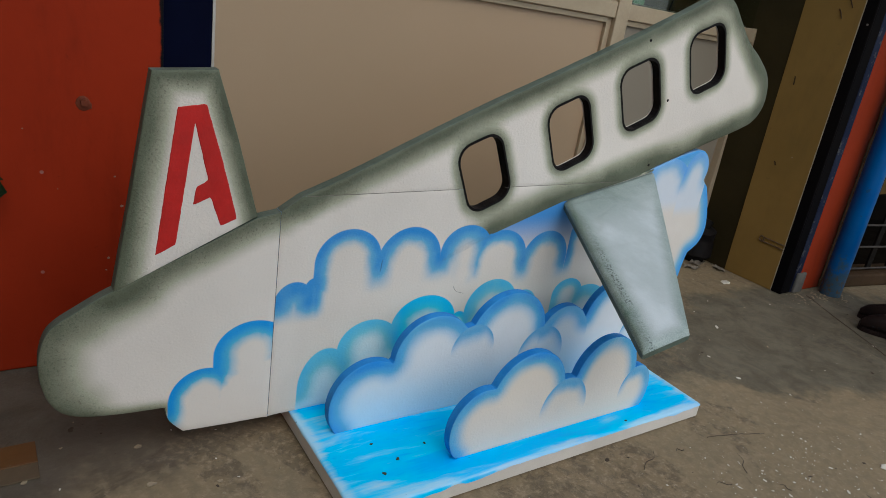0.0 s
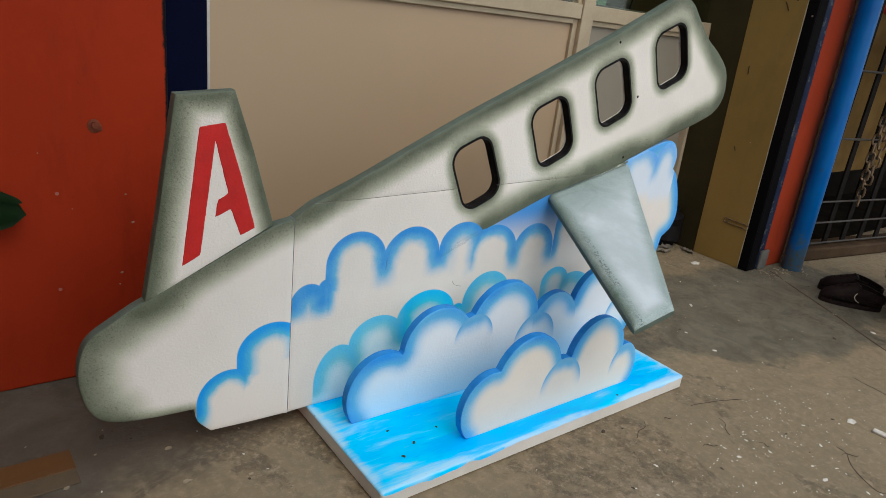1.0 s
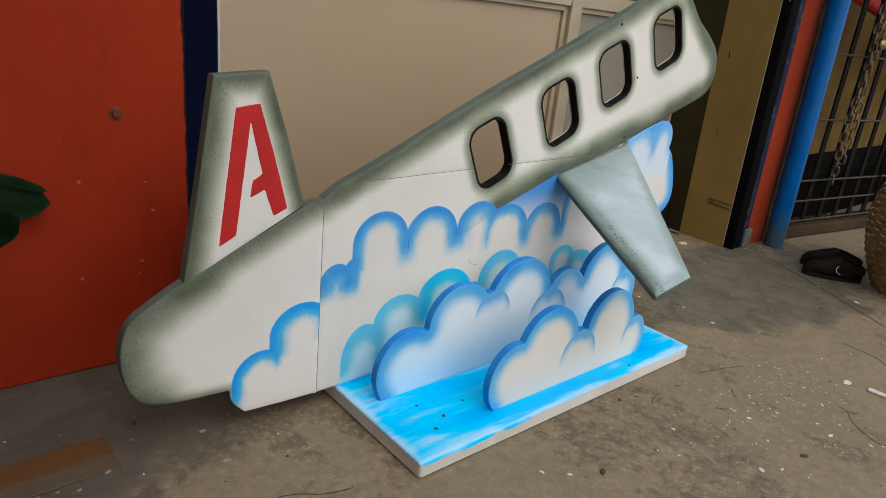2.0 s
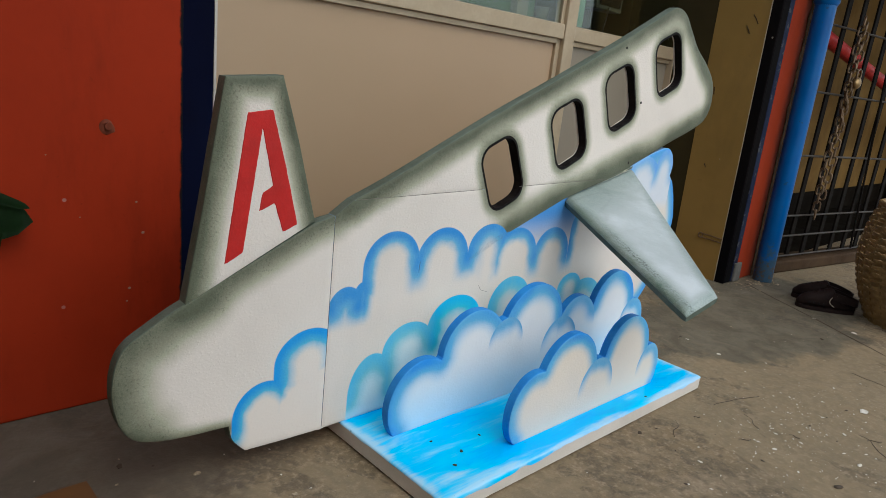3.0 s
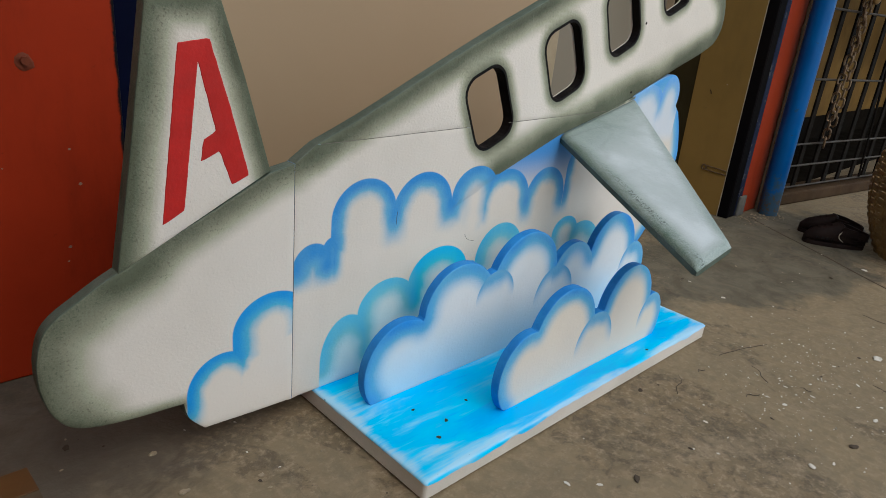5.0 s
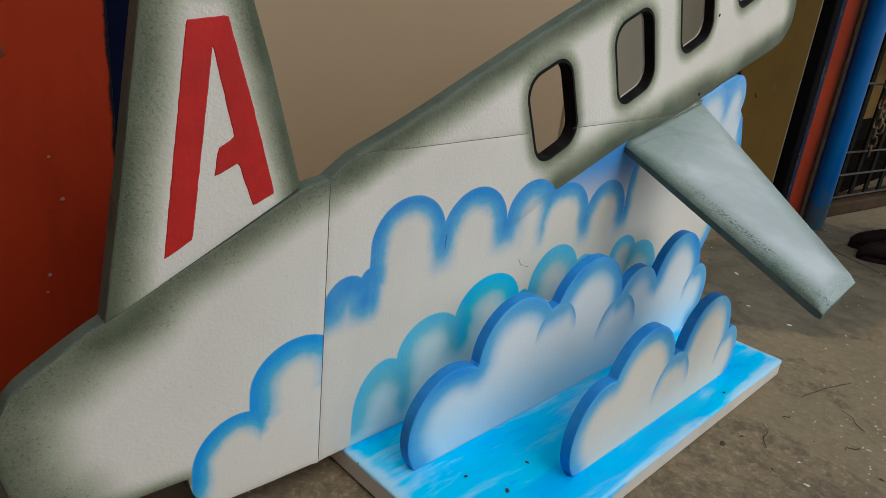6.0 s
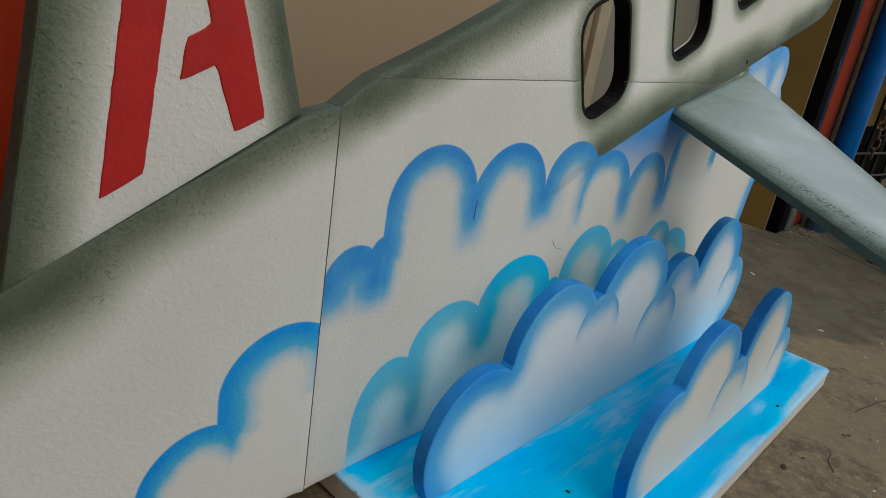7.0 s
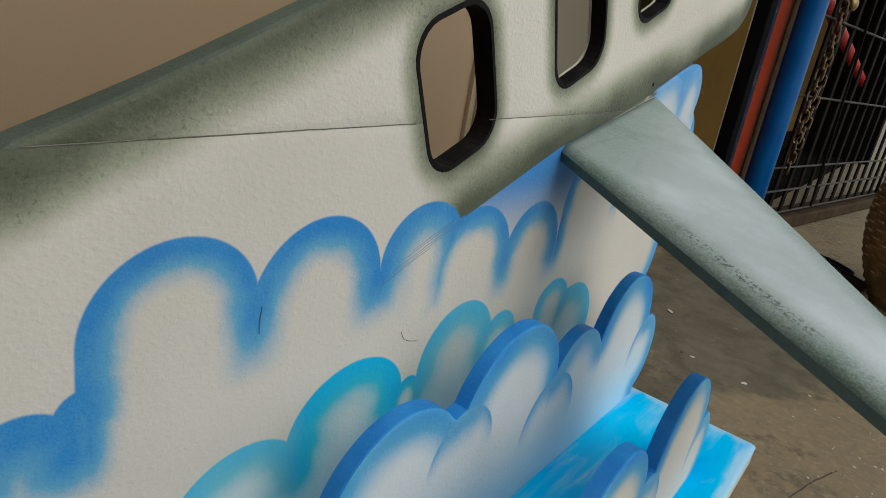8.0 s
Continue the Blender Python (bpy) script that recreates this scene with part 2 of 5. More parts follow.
def mat_simple(name, a, b, scale=8.0, rough=0.6, relief=0.2, depth=0.002, metal=0.0, grain=120.0, wear=0.0, worn=(0.2, 0.16, 0.12), spec=0.4, through=0.0):
    """A two-tone surface with grain, stains and, where wear is given, worn patches."""
    n = Net(name)
    c = n.mix(n.ramp(n.noise(scale, 4, 0.6), 0.3, 0.7), a, b)
    c = n.mix(n.ramp(n.noise(grain, 3, 0.6), 0.35, 0.65, 0.0, 0.12), c, tuple(0.55 * v for v in a))
    if wear:
        c = n.mix(n.ramp(n.noise(scale * 2.7, 6, 0.7), 0.72 - wear, 0.74 - wear), c, worn)
    r = n.ramp(n.noise(scale * 1.7, 3), 0.3, 0.7, rough - 0.08, rough + 0.08)
    return n.done(c, r, n.bump(n.noise(grain, 4, 0.6), relief, depth), metal, spec, through)


def mat_floor():
    n = Net("concrete_floor")
    big = n.noise(0.9, 6, 0.6, warp=0.8)
    mid = n.noise(4.5, 6, 0.65, warp=0.6)
    fine = n.noise(45, 5, 0.7)
    c = n.mix(n.ramp(big, 0.35, 0.65), (0.192, 0.141, 0.080), (0.235, 0.174, 0.103))
    c = n.mix(n.ramp(mid, 0.42, 0.62, 0, 0.75), c, (0.137, 0.106, 0.065))
    c = n.mix(n.ramp(n.noise(2.2, 5, 0.6, stretch=(1.0, 1.6, 1), warp=1.2), 0.52, 0.66, 0, 0.6), c, (0.276, 0.213, 0.138))
    c = n.mix(n.ramp(fine, 0.47, 0.66, 0, 0.65), c, (0.359, 0.280, 0.186))
    c = n.mix(n.ramp(n.noise(11, 6, 0.75), 0.50, 0.70, 0, 0.5), c, (0.298, 0.233, 0.156))
    c = n.mix(n.ramp(n.noise(24, 8, 0.7, warp=0.5), 0.45, 0.62, 0, 0.65), c, (0.092, 0.070, 0.045))
    c = n.mix(n.ramp(n.noise(70, 4, 0.75), 0.56, 0.68, 0, 0.5), c, (0.378, 0.301, 0.202))
    c = n.mix(n.ramp(n.noise(140, 3, 0.8), 0.60, 0.70, 0, 0.6), c, (0.070, 0.058, 0.046))
    worn = n.ramp(n.noise(1.5, 8, 0.62, warp=1.0), 0.49, 0.515)
    c = n.mix(n.math("MULTIPLY", worn, 0.55), c, (0.246, 0.190, 0.114))
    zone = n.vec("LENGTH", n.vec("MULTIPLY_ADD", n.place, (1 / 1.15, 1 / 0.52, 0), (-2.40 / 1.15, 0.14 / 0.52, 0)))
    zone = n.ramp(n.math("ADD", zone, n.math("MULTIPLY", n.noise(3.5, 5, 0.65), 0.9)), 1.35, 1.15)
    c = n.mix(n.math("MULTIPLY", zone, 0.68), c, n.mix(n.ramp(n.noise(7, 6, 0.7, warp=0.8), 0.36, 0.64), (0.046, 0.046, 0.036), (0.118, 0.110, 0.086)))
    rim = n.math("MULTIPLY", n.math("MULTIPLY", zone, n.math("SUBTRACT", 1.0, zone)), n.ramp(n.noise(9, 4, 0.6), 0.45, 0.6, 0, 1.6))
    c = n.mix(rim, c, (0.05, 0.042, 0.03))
    # darker grey floor at left: part real tone, part shade put into the colour
    left_shade = n.vec("LENGTH", n.vec("MULTIPLY_ADD", n.place, (1 / 1.1, 1 / 0.52, 0), (0.75 / 1.1, -0.42 / 0.52, 0)))
    left_shade = n.ramp(n.math("ADD", left_shade, n.math("MULTIPLY", n.noise(2.8, 5, 0.65), 0.8)), 1.50, 1.20)
    c = n.mix(n.math("MULTIPLY", left_shade, 0.82), c, n.mix(n.ramp(mid, 0.35, 0.65), (0.050, 0.044, 0.036), (0.085, 0.074, 0.060)))
    crack = n.vec("ADD", n.place, n.vec("MULTIPLY", n.nt.nodes.new("ShaderNodeTexNoise").outputs["Color"], (0.25, 0.25, 0)))
    cr = n.ramp(n.cells(1.1, "DISTANCE_TO_EDGE", crack), 0.0022, 0.0006)
    cr = n.math("MULTIPLY", cr, n.math("MULTIPLY", n.ramp(n.noise(1.7, 3), 0.58, 0.68), n.ramp(n.xyz()[0], 0.3, 0.7)))
    c = n.mix(n.math("MULTIPLY", cr, 0.75), c, (0.032, 0.027, 0.022))
    h = n.math("SUBTRACT", n.math("ADD", n.math("MULTIPLY", fine, 0.5), mid), n.math("MULTIPLY", cr, 0.8))
    return n.done(c, n.ramp(mid, 0.3, 0.7, 0.85, 0.6), n.bump(h, 0.75, 0.008), spec=0.3)


def mat_wall(name, a, b, dark, grime=0.35, spec=0.12, edge=None):
    """Painted plaster with scuffs, runs and small chips."""
    n = Net(name)
    c = n.mix(n.ramp(n.noise(1.6, 5, 0.6), 0.35, 0.65), a, b)
    c = n.mix(n.ramp(n.noise(5, 6, 0.7, stretch=(1, 1, 0.25)), 0.5, 0.75, 0, grime), c, dark)
    c = n.mix(n.ramp(n.noise(30, 4, 0.7), 0.66, 0.72, 0, 0.25), c, dark)
    if edge is not None:
        ragged = n.math("ADD", n.xyz()[0], n.math("MULTIPLY", n.math("SUBTRACT", n.noise(19, 5, 0.7), 0.5), 0.022))
        c = n.mix(n.ramp(ragged, edge - 0.003, edge + 0.003), c, (0.006, 0.005, 0.006))
    chip = n.math("MULTIPLY", n.ramp(n.cells(9), 0.050, 0.035), n.ramp(n.noise(2.6, 2), 0.52, 0.56))
    c = n.mix(n.math("MULTIPLY", chip, 0.35), c, (0.5, 0.42, 0.36))
    return n.done(c, 0.7, n.bump(n.math("ADD", n.noise(28, 5, 0.6), n.math("MULTIPLY", chip, -1.0)), 0.22, 0.004), spec=spec)


def mat_basetop():
    """Sky-blue brush strokes over white foam, thin at the rim."""
    n = Net("base_paint")
    x, y, z = n.xyz()
    streak = n.noise(6, 5, 0.6, stretch=(0.7, 3.4, 1), warp=0.9)
    hairs = n.noise(28, 3, 0.6, stretch=(0.28, 2.6, 1), warp=0.3)
    gaps = n.noise(2.6, 3, 0.5, stretch=(0.8, 2.2, 1))
    rim = n.ramp(n.attr("edge"), 0.0, 0.035, 1.0, 0.0)
    thin = n.math("ADD", n.math("ADD", n.math("MULTIPLY", streak, 0.75), n.math("MULTIPLY", hairs, 0.30)), n.math("ADD", n.math("MULTIPLY", n.math("SUBTRACT", gaps, 0.5), 0.75), n.math("MULTIPLY", rim, 0.22)))
    bare = n.ramp(thin, 0.55, 0.84, 0.0, 0.62)
    deep = n.ramp(thin, 0.50, 0.38)
    blue = n.mix(n.ramp(n.noise(5, 4, 0.6, stretch=(0.5, 2, 1)), 0.35, 0.65), (0.0, 0.48, 1.0), (0.0, 0.59, 1.0))
    blue = n.mix(n.math("MULTIPLY", deep, 0.6), blue, (0.0, 0.40, 0.96))
    c = n.mix(bare, blue, (0.62, 0.74, 0.84))
    dirt = n.math("MULTIPLY", n.ramp(n.noise(60, 4, 0.75), 0.66, 0.72), n.ramp(n.noise(6, 2), 0.5, 0.6))
    c = n.mix(n.math("MULTIPLY", dirt, 0.6), c, (0.03, 0.08, 0.16))
    return n.done(c, 0.42, n.bump(n.noise(40, 4, 0.6, stretch=(0.6, 2, 1)), 0.3, 0.002), spec=0.4)


m_base_top = mat_basetop()
m_foam = mat_simple("bare_foam", (0.66, 0.61, 0.55), (0.58, 0.53, 0.47), 6, 0.7, 0.3, 0.002, grain=240)
m_back = mat_simple("white_foam", (0.88, 0.87, 0.85), (0.84, 0.83, 0.81), 6, 0.7, 0.3, 0.002, grain=240)
m_side_grey = mat_simple("sprayed_edge", (0.082, 0.106, 0.080), (0.125, 0.155, 0.122), 14, 0.65, 0.5, 0.003, grain=200)
m_side_blue = mat_simple("sprayed_blue_edge", (0.012, 0.185, 0.58), (0.03, 0.26, 0.68), 14, 0.6, 0.4, 0.002, grain=200)
m_side_pale = mat_simple("pale_blue_edge", (0.16, 0.36, 0.70), (0.30, 0.46, 0.72), 14, 0.6, 0.4, 0.002, grain=200)
m_black = mat_simple("black_paint", (0.005, 0.004, 0.005), (0.011, 0.009, 0.008), 20, 0.65, 0.4, 0.002, grain=200, spec=0.12)
m_letter = mat_simple("red_letter_paint", (0.53, 0.010, 0.007), (0.42, 0.008, 0.005), 14, 0.6, 0.5, 0.0018, grain=120)
m_red = mat_wall("red_wall_paint", (0.315, 0.026, 0.005), (0.26, 0.021, 0.004), (0.09, 0.008, 0.002), edge=-0.166)
m_navy = mat_wall("navy_paint", (0.003, 0.004, 0.016), (0.004, 0.006, 0.022), (0.004, 0.004, 0.008), spec=0.02)
m_navy_worn = mat_simple("worn_navy_paint", (0.008, 0.012, 0.034), (0.02, 0.026, 0.05), 7, 0.7, 0.3, 0.002, wear=0.14, worn=(0.07, 0.07, 0.075), spec=0.1)
m_pitch = mat_wall("black_wall_paint", (0.003, 0.003, 0.004), (0.005, 0.004, 0.004), (0.012, 0.010, 0.008), spec=0.03)
m_cream = mat_wall("cream_wall_paint", (0.262, 0.160, 0.045), (0.225, 0.138, 0.038), (0.10, 0.07, 0.03), 0.25)
m_panel = mat_simple("beige_laminate", (0.415, 0.297, 0.186), (0.39, 0.28, 0.172), 0.9, 0.5, 0.03, 0.001, grain=400)
m_panel_grey = mat_simple("grey_beige_laminate", (0.25, 0.215, 0.165), (0.22, 0.19, 0.145), 0.9, 0.5, 0.03, 0.001, grain=400)
m_alu = mat_simple("anodised_frame", (0.46, 0.37, 0.25), (0.40, 0.315, 0.21), 5, 0.42, 0.06, 0.001, metal=0.25, grain=90)
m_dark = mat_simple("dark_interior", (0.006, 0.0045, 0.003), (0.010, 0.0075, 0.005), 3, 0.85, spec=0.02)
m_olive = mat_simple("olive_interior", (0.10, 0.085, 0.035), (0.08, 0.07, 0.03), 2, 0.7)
m_green = mat_simple("green_board", (0.055, 0.105, 0.040), (0.040, 0.080, 0.032), 3, 0.6)
m_room_pale = mat_simple("pale_room_paint", (0.17, 0.17, 0.11), (0.14, 0.135, 0.09), 5, 0.6)
m_room_dark = mat_simple("dark_room_wood", (0.030, 0.030, 0.014), (0.045, 0.042, 0.020), 5, 0.6)
m_room_green = mat_simple("green_glass_edge", (0.10, 0.20, 0.11), (0.08, 0.16, 0.09), 5, 0.3)
def mat_pipe():
    """Blue gloss paint, scuffed, with mud splashed up from the yard in ragged patches."""
    n = Net("blue_pipe_paint")
    z = n.xyz()[2]
    c = n.mix(n.ramp(n.noise(5, 4), 0.3, 0.7), (0.001, 0.075, 0.27), (0.002, 0.098, 0.32))
    c = n.mix(n.ramp(n.noise(13, 6, 0.7), 0.65, 0.67), c, (0.012, 0.07, 0.19))
    splash = n.math("ADD", n.noise(16, 6, 0.7), n.ramp(z, 0.0, 0.42, 0.20, -0.30))
    c = n.mix(n.ramp(splash, 0.46, 0.62, 0, 0.75), c, (0.050, 0.085, 0.085))
    c = n.mix(n.ramp(n.math("ADD", n.noise(44, 5, 0.75), n.ramp(z, 0.0, 0.35, 0.10, -0.2)), 0.58, 0.64, 0, 0.8), c, (0.085, 0.062, 0.038))
    return n.done(c, n.ramp(splash, 0.4, 0.65, 0.36, 0.75), n.bump(n.noise(120, 4), 0.15, 0.002), spec=0.25)


m_pipe = mat_pipe()
m_iron = mat_simple("black_iron", (0.008, 0.007, 0.006), (0.014, 0.011, 0.009), 14, 0.7, 0.3, 0.002, wear=0.02, worn=(0.03, 0.018, 0.01), spec=0.05)
m_cement = mat_simple("grey_cement", (0.10, 0.095, 0.085), (0.14, 0.13, 0.115), 14, 0.8, 0.3, 0.003)
m_rail = mat_simple("grey_iron", (0.045, 0.036, 0.028), (0.075, 0.062, 0.050), 14, 0.55, 0.2, 0.002, metal=0.5)
m_rust = mat_simple("rusty_chain_steel", (0.13, 0.08, 0.045), (0.22, 0.15, 0.09), 30, 0.45, 0.3, 0.001, metal=0.7)
m_brass = mat_simple("old_brass", (0.36, 0.24, 0.11), (0.28, 0.18, 0.08), 30, 0.4, 0.2, 0.001, metal=0.8)
m_wood = mat_simple("worn_sill_wood", (0.040, 0.022, 0.010), (0.062, 0.036, 0.017), 6, 0.8, 0.4, 0.003, spec=0.15)
m_cane = mat_simple("woven_cane", (0.25, 0.155, 0.055), (0.15, 0.09, 0.032), 16, 0.6, 0.4, 0.002)
m_shoe = mat_simple("brown_rubber", (0.010, 0.0055, 0.005), (0.018, 0.010, 0.008), 25, 0.7, 0.4, 0.002, spec=0.12, wear=0.02, worn=(0.09, 0.07, 0.06))
m_card = mat_simple("brown_hardboard", (0.135, 0.062, 0.018), (0.105, 0.048, 0.015), 4, 0.6, 0.2, 0.001, wear=0.08, worn=(0.12, 0.08, 0.04))
m_card_pale = mat_simple("dusty_hardboard", (0.135, 0.095, 0.052), (0.10, 0.07, 0.04), 7, 0.8, 0.3, 0.001, wear=0.06, worn=(0.06, 0.035, 0.016))
m_leaf = mat_simple("leaf_green", (0.014, 0.042, 0.010), (0.009, 0.026, 0.007), 12, 0.6, 0.3, 0.002, grain=60, spec=0.12)
m_scrap = mat_simple("white_scrap", (0.68, 0.64, 0.57), (0.52, 0.48, 0.41), 60, 0.8, 0.5, 0.002)
m_seam = mat_simple("seam_dirt", (0.12, 0.11, 0.09), (0.20, 0.18, 0.15), 40, 0.8)
m_pencil = mat_simple("graphite_mark", (0.09, 0.16, 0.26), (0.14, 0.21, 0.30), 40, 0.7)
m_twig = mat_simple("dry_twig", (0.05, 0.035, 0.022), (0.08, 0.055, 0.035), 30, 0.8)
m_stone = mat_simple("pebble", (0.36, 0.29, 0.19), (0.24, 0.19, 0.13), 40, 0.8)
m_plaster = mat_simple("bare_plaster", (0.30, 0.22, 0.15), (0.20, 0.15, 0.10), 12, 0.85, 0.5, 0.004)
m_plaster_pale = mat_simple("pale_plaster", (0.42, 0.36, 0.27), (0.30, 0.25, 0.18), 30, 0.85, 0.4, 0.003)
m_alu_pale = mat_simple("pale_metal_strip", (0.52, 0.49, 0.44), (0.45, 0.42, 0.37), 9, 0.5, 0.05, 0.001, metal=0.2)
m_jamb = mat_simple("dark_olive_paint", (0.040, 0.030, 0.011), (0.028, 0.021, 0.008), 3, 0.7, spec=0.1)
m_passage = mat_simple("ochre_passage_wall", (0.20, 0.115, 0.033), (0.13, 0.075, 0.022), 3, 0.8, spec=0.05)
m_red_pier = mat_wall("dull_red_paint", (0.29, 0.034, 0.009), (0.24, 0.028, 0.007), (0.10, 0.012, 0.005))
m_flake = mat_simple("flaked_brown_plaster", (0.17, 0.095, 0.05), (0.09, 0.05, 0.028), 22, 0.9, 0.6, 0.006, wear=0.10, worn=(0.26, 0.17, 0.10), spec=0.1)
m_chip = mat_simple("chipped_plaster", (0.13, 0.024, 0.007), (0.18, 0.040, 0.014), 60, 0.8, 0.5, 0.002)
m_paper = mat_simple("grey_paper", (0.20, 0.17, 0.13), (0.12, 0.10, 0.08), 14, 0.8)
m_floor = mat_floor()
glass = bpy.data.materials.new("window_glass")
glass.use_nodes = True
glass_bsdf = glass.node_tree.nodes["Principled BSDF"]
for key, value in (("Base Color", (0.86, 0.95, 0.9, 1)), ("Roughness", 0.02), ("Transmission Weight", 1.0), ("IOR", 1.45)):
    glass_bsdf.inputs[key].default_value = value


# ---- mesh helpers ----
def part(name, bm, material, parent=None, label="", smooth=False):
    """Links a bmesh as one mesh object, under a thing where one is given."""
    me = bpy.data.meshes.new(name)
    bm.to_mesh(me)
    bm.free()
    if smooth:
        for p in me.polygons:
            p.use_smooth = True
        me.set_sharp_from_angle(angle=radians(40))
    for m in material if isinstance(material, (list, tuple)) else (material,):
        me.materials.append(m)
    ob = new(name, me)
    ob.parent = parent
    if label:
        ob["label"] = label
    return ob


def thing(name, label, category, at=(0, 0, 0), turn=0.0, group=""):
    ob = new(name)
    ob.matrix_basis = pose(*at, 0, 0, turn)
    return tagged(ob, label, category, group)


def box(x0, x1, y0, y1, z0, z1, bevel=0.004, segs=2):
    bm = bmesh.new()
    bmesh.ops.create_cube(bm, size=1, matrix=Matrix.LocRotScale(((x0 + x1) / 2, (y0 + y1) / 2, (z0 + z1) / 2), None, (x1 - x0, y1 - y0, z1 - z0)))
    if bevel:
        bmesh.ops.bevel(bm, geom=bm.edges[:], offset=bevel, segments=segs, affect="EDGES", profile=0.5)
    return bm


def tube(points, radius, sides=10, closed=False, caps=True):
    """A round rod along points; radius may be a list."""
    bm = bmesh.new()
    pts = [Vector(p) for p in points]
    rings = []
    for i, p in enumerate(pts):
        a = pts[i - 1] if i or closed else p
        b = pts[(i + 1) % len(pts)] if i + 1 < len(pts) or closed else p
        d = (b - a).normalized()
        u = d.orthogonal().normalized() if not rings else (ref - d * ref.dot(d)).normalized()
        ref = u
        v = d.cross(u)
        r = radius[i] if isinstance(radius, (list, tuple)) else radius
        rings.append([bm.verts.new(p + r * (math.cos(k * math.tau / sides) * u + math.sin(k * math.tau / sides) * v)) for k in range(sides)])
    pairs = list(zip(rings, rings[1:])) + ([(rings[-1], rings[0])] if closed else [])
    for ra, rb in pairs:
        for k in range(sides):
            bm.faces.new((ra[k], ra[(k + 1) % sides], rb[(k + 1) % sides], rb[k]))
    if caps and not closed:
        bm.faces.new(rings[0][::-1])
        bm.faces.new(rings[-1])
    bmesh.ops.recalc_face_normals(bm, faces=bm.faces[:])
    return bm


def spline(points, steps=6, closed=False):
    """A smooth line through control points."""
    p = [np.array(q, float) for q in points]
    out = []
    count = len(p) if closed else len(p) - 1
    for i in range(count):
        a, b, c, d = (p[(i + k) % len(p)] if closed else p[min(max(i + k, 0), len(p) - 1)] for k in (-1, 0, 1, 2))
        for s in range(steps):
            t = s / steps
            out.append(tuple(0.5 * (2 * b + (c - a) * t + (2 * a - 5 * b + 4 * c - d) * t * t + (3 * b - a - 3 * c + d) * t**3)))
    if not closed:
        out.append(tuple(p[-1]))
    return out


def straight(a, b, n):
    return [(a[0] + (b[0] - a[0]) * k / n, a[1] + (b[1] - a[1]) * k / n) for k in range(n + 1)]


def rounded_rect(x, z, w, h, r, turn, n=6):
    """A turned rectangle with round corners."""
    out = []
    for sx, sz, a0 in ((1, 1, 0), (-1, 1, 90), (-1, -1, 180), (1, -1, 270)):
        for k in range(n + 1):
            a = radians(a0 + 90 * k / n)
            out.append((sx * (w / 2 - r) + r * math.cos(a), sz * (h / 2 - r) + r * math.sin(a)))
    c, s = math.cos(radians(turn)), math.sin(radians(turn))
    return [(x + c * u - s * v, z + s * u + c * v) for u, v in out]


def inside_of(points, poly):
    """Which of the points lie inside the polygon."""
    pts, pg = np.asarray(points, float), np.asarray(poly, float)
    hit = np.zeros(len(pts), bool)
    for (xa, za), (xb, zb) in zip(pg, np.roll(pg, -1, 0)):
        cross = (za > pts[:, 1]) != (zb > pts[:, 1])
        hit ^= cross & (pts[:, 0] < (xb - xa) * (pts[:, 1] - za) / ((zb - za) or 1e-12) + xa)
    return hit


def gap_to(points, line):
    """The distance of points from an open line."""
    pts, ln = np.asarray(points, float), np.asarray(line, float)
    best = np.full(len(pts), 9.0)
    for a, b in zip(ln, ln[1:]):
        d = b - a
        t = np.clip(((pts - a) @ d) / max(d @ d, 1e-12), 0, 1)
        best = np.minimum(best, np.linalg.norm(pts - a - t[:, None] * d, axis=1))
    return best


from mathutils.geometry import delaunay_2d_cdt


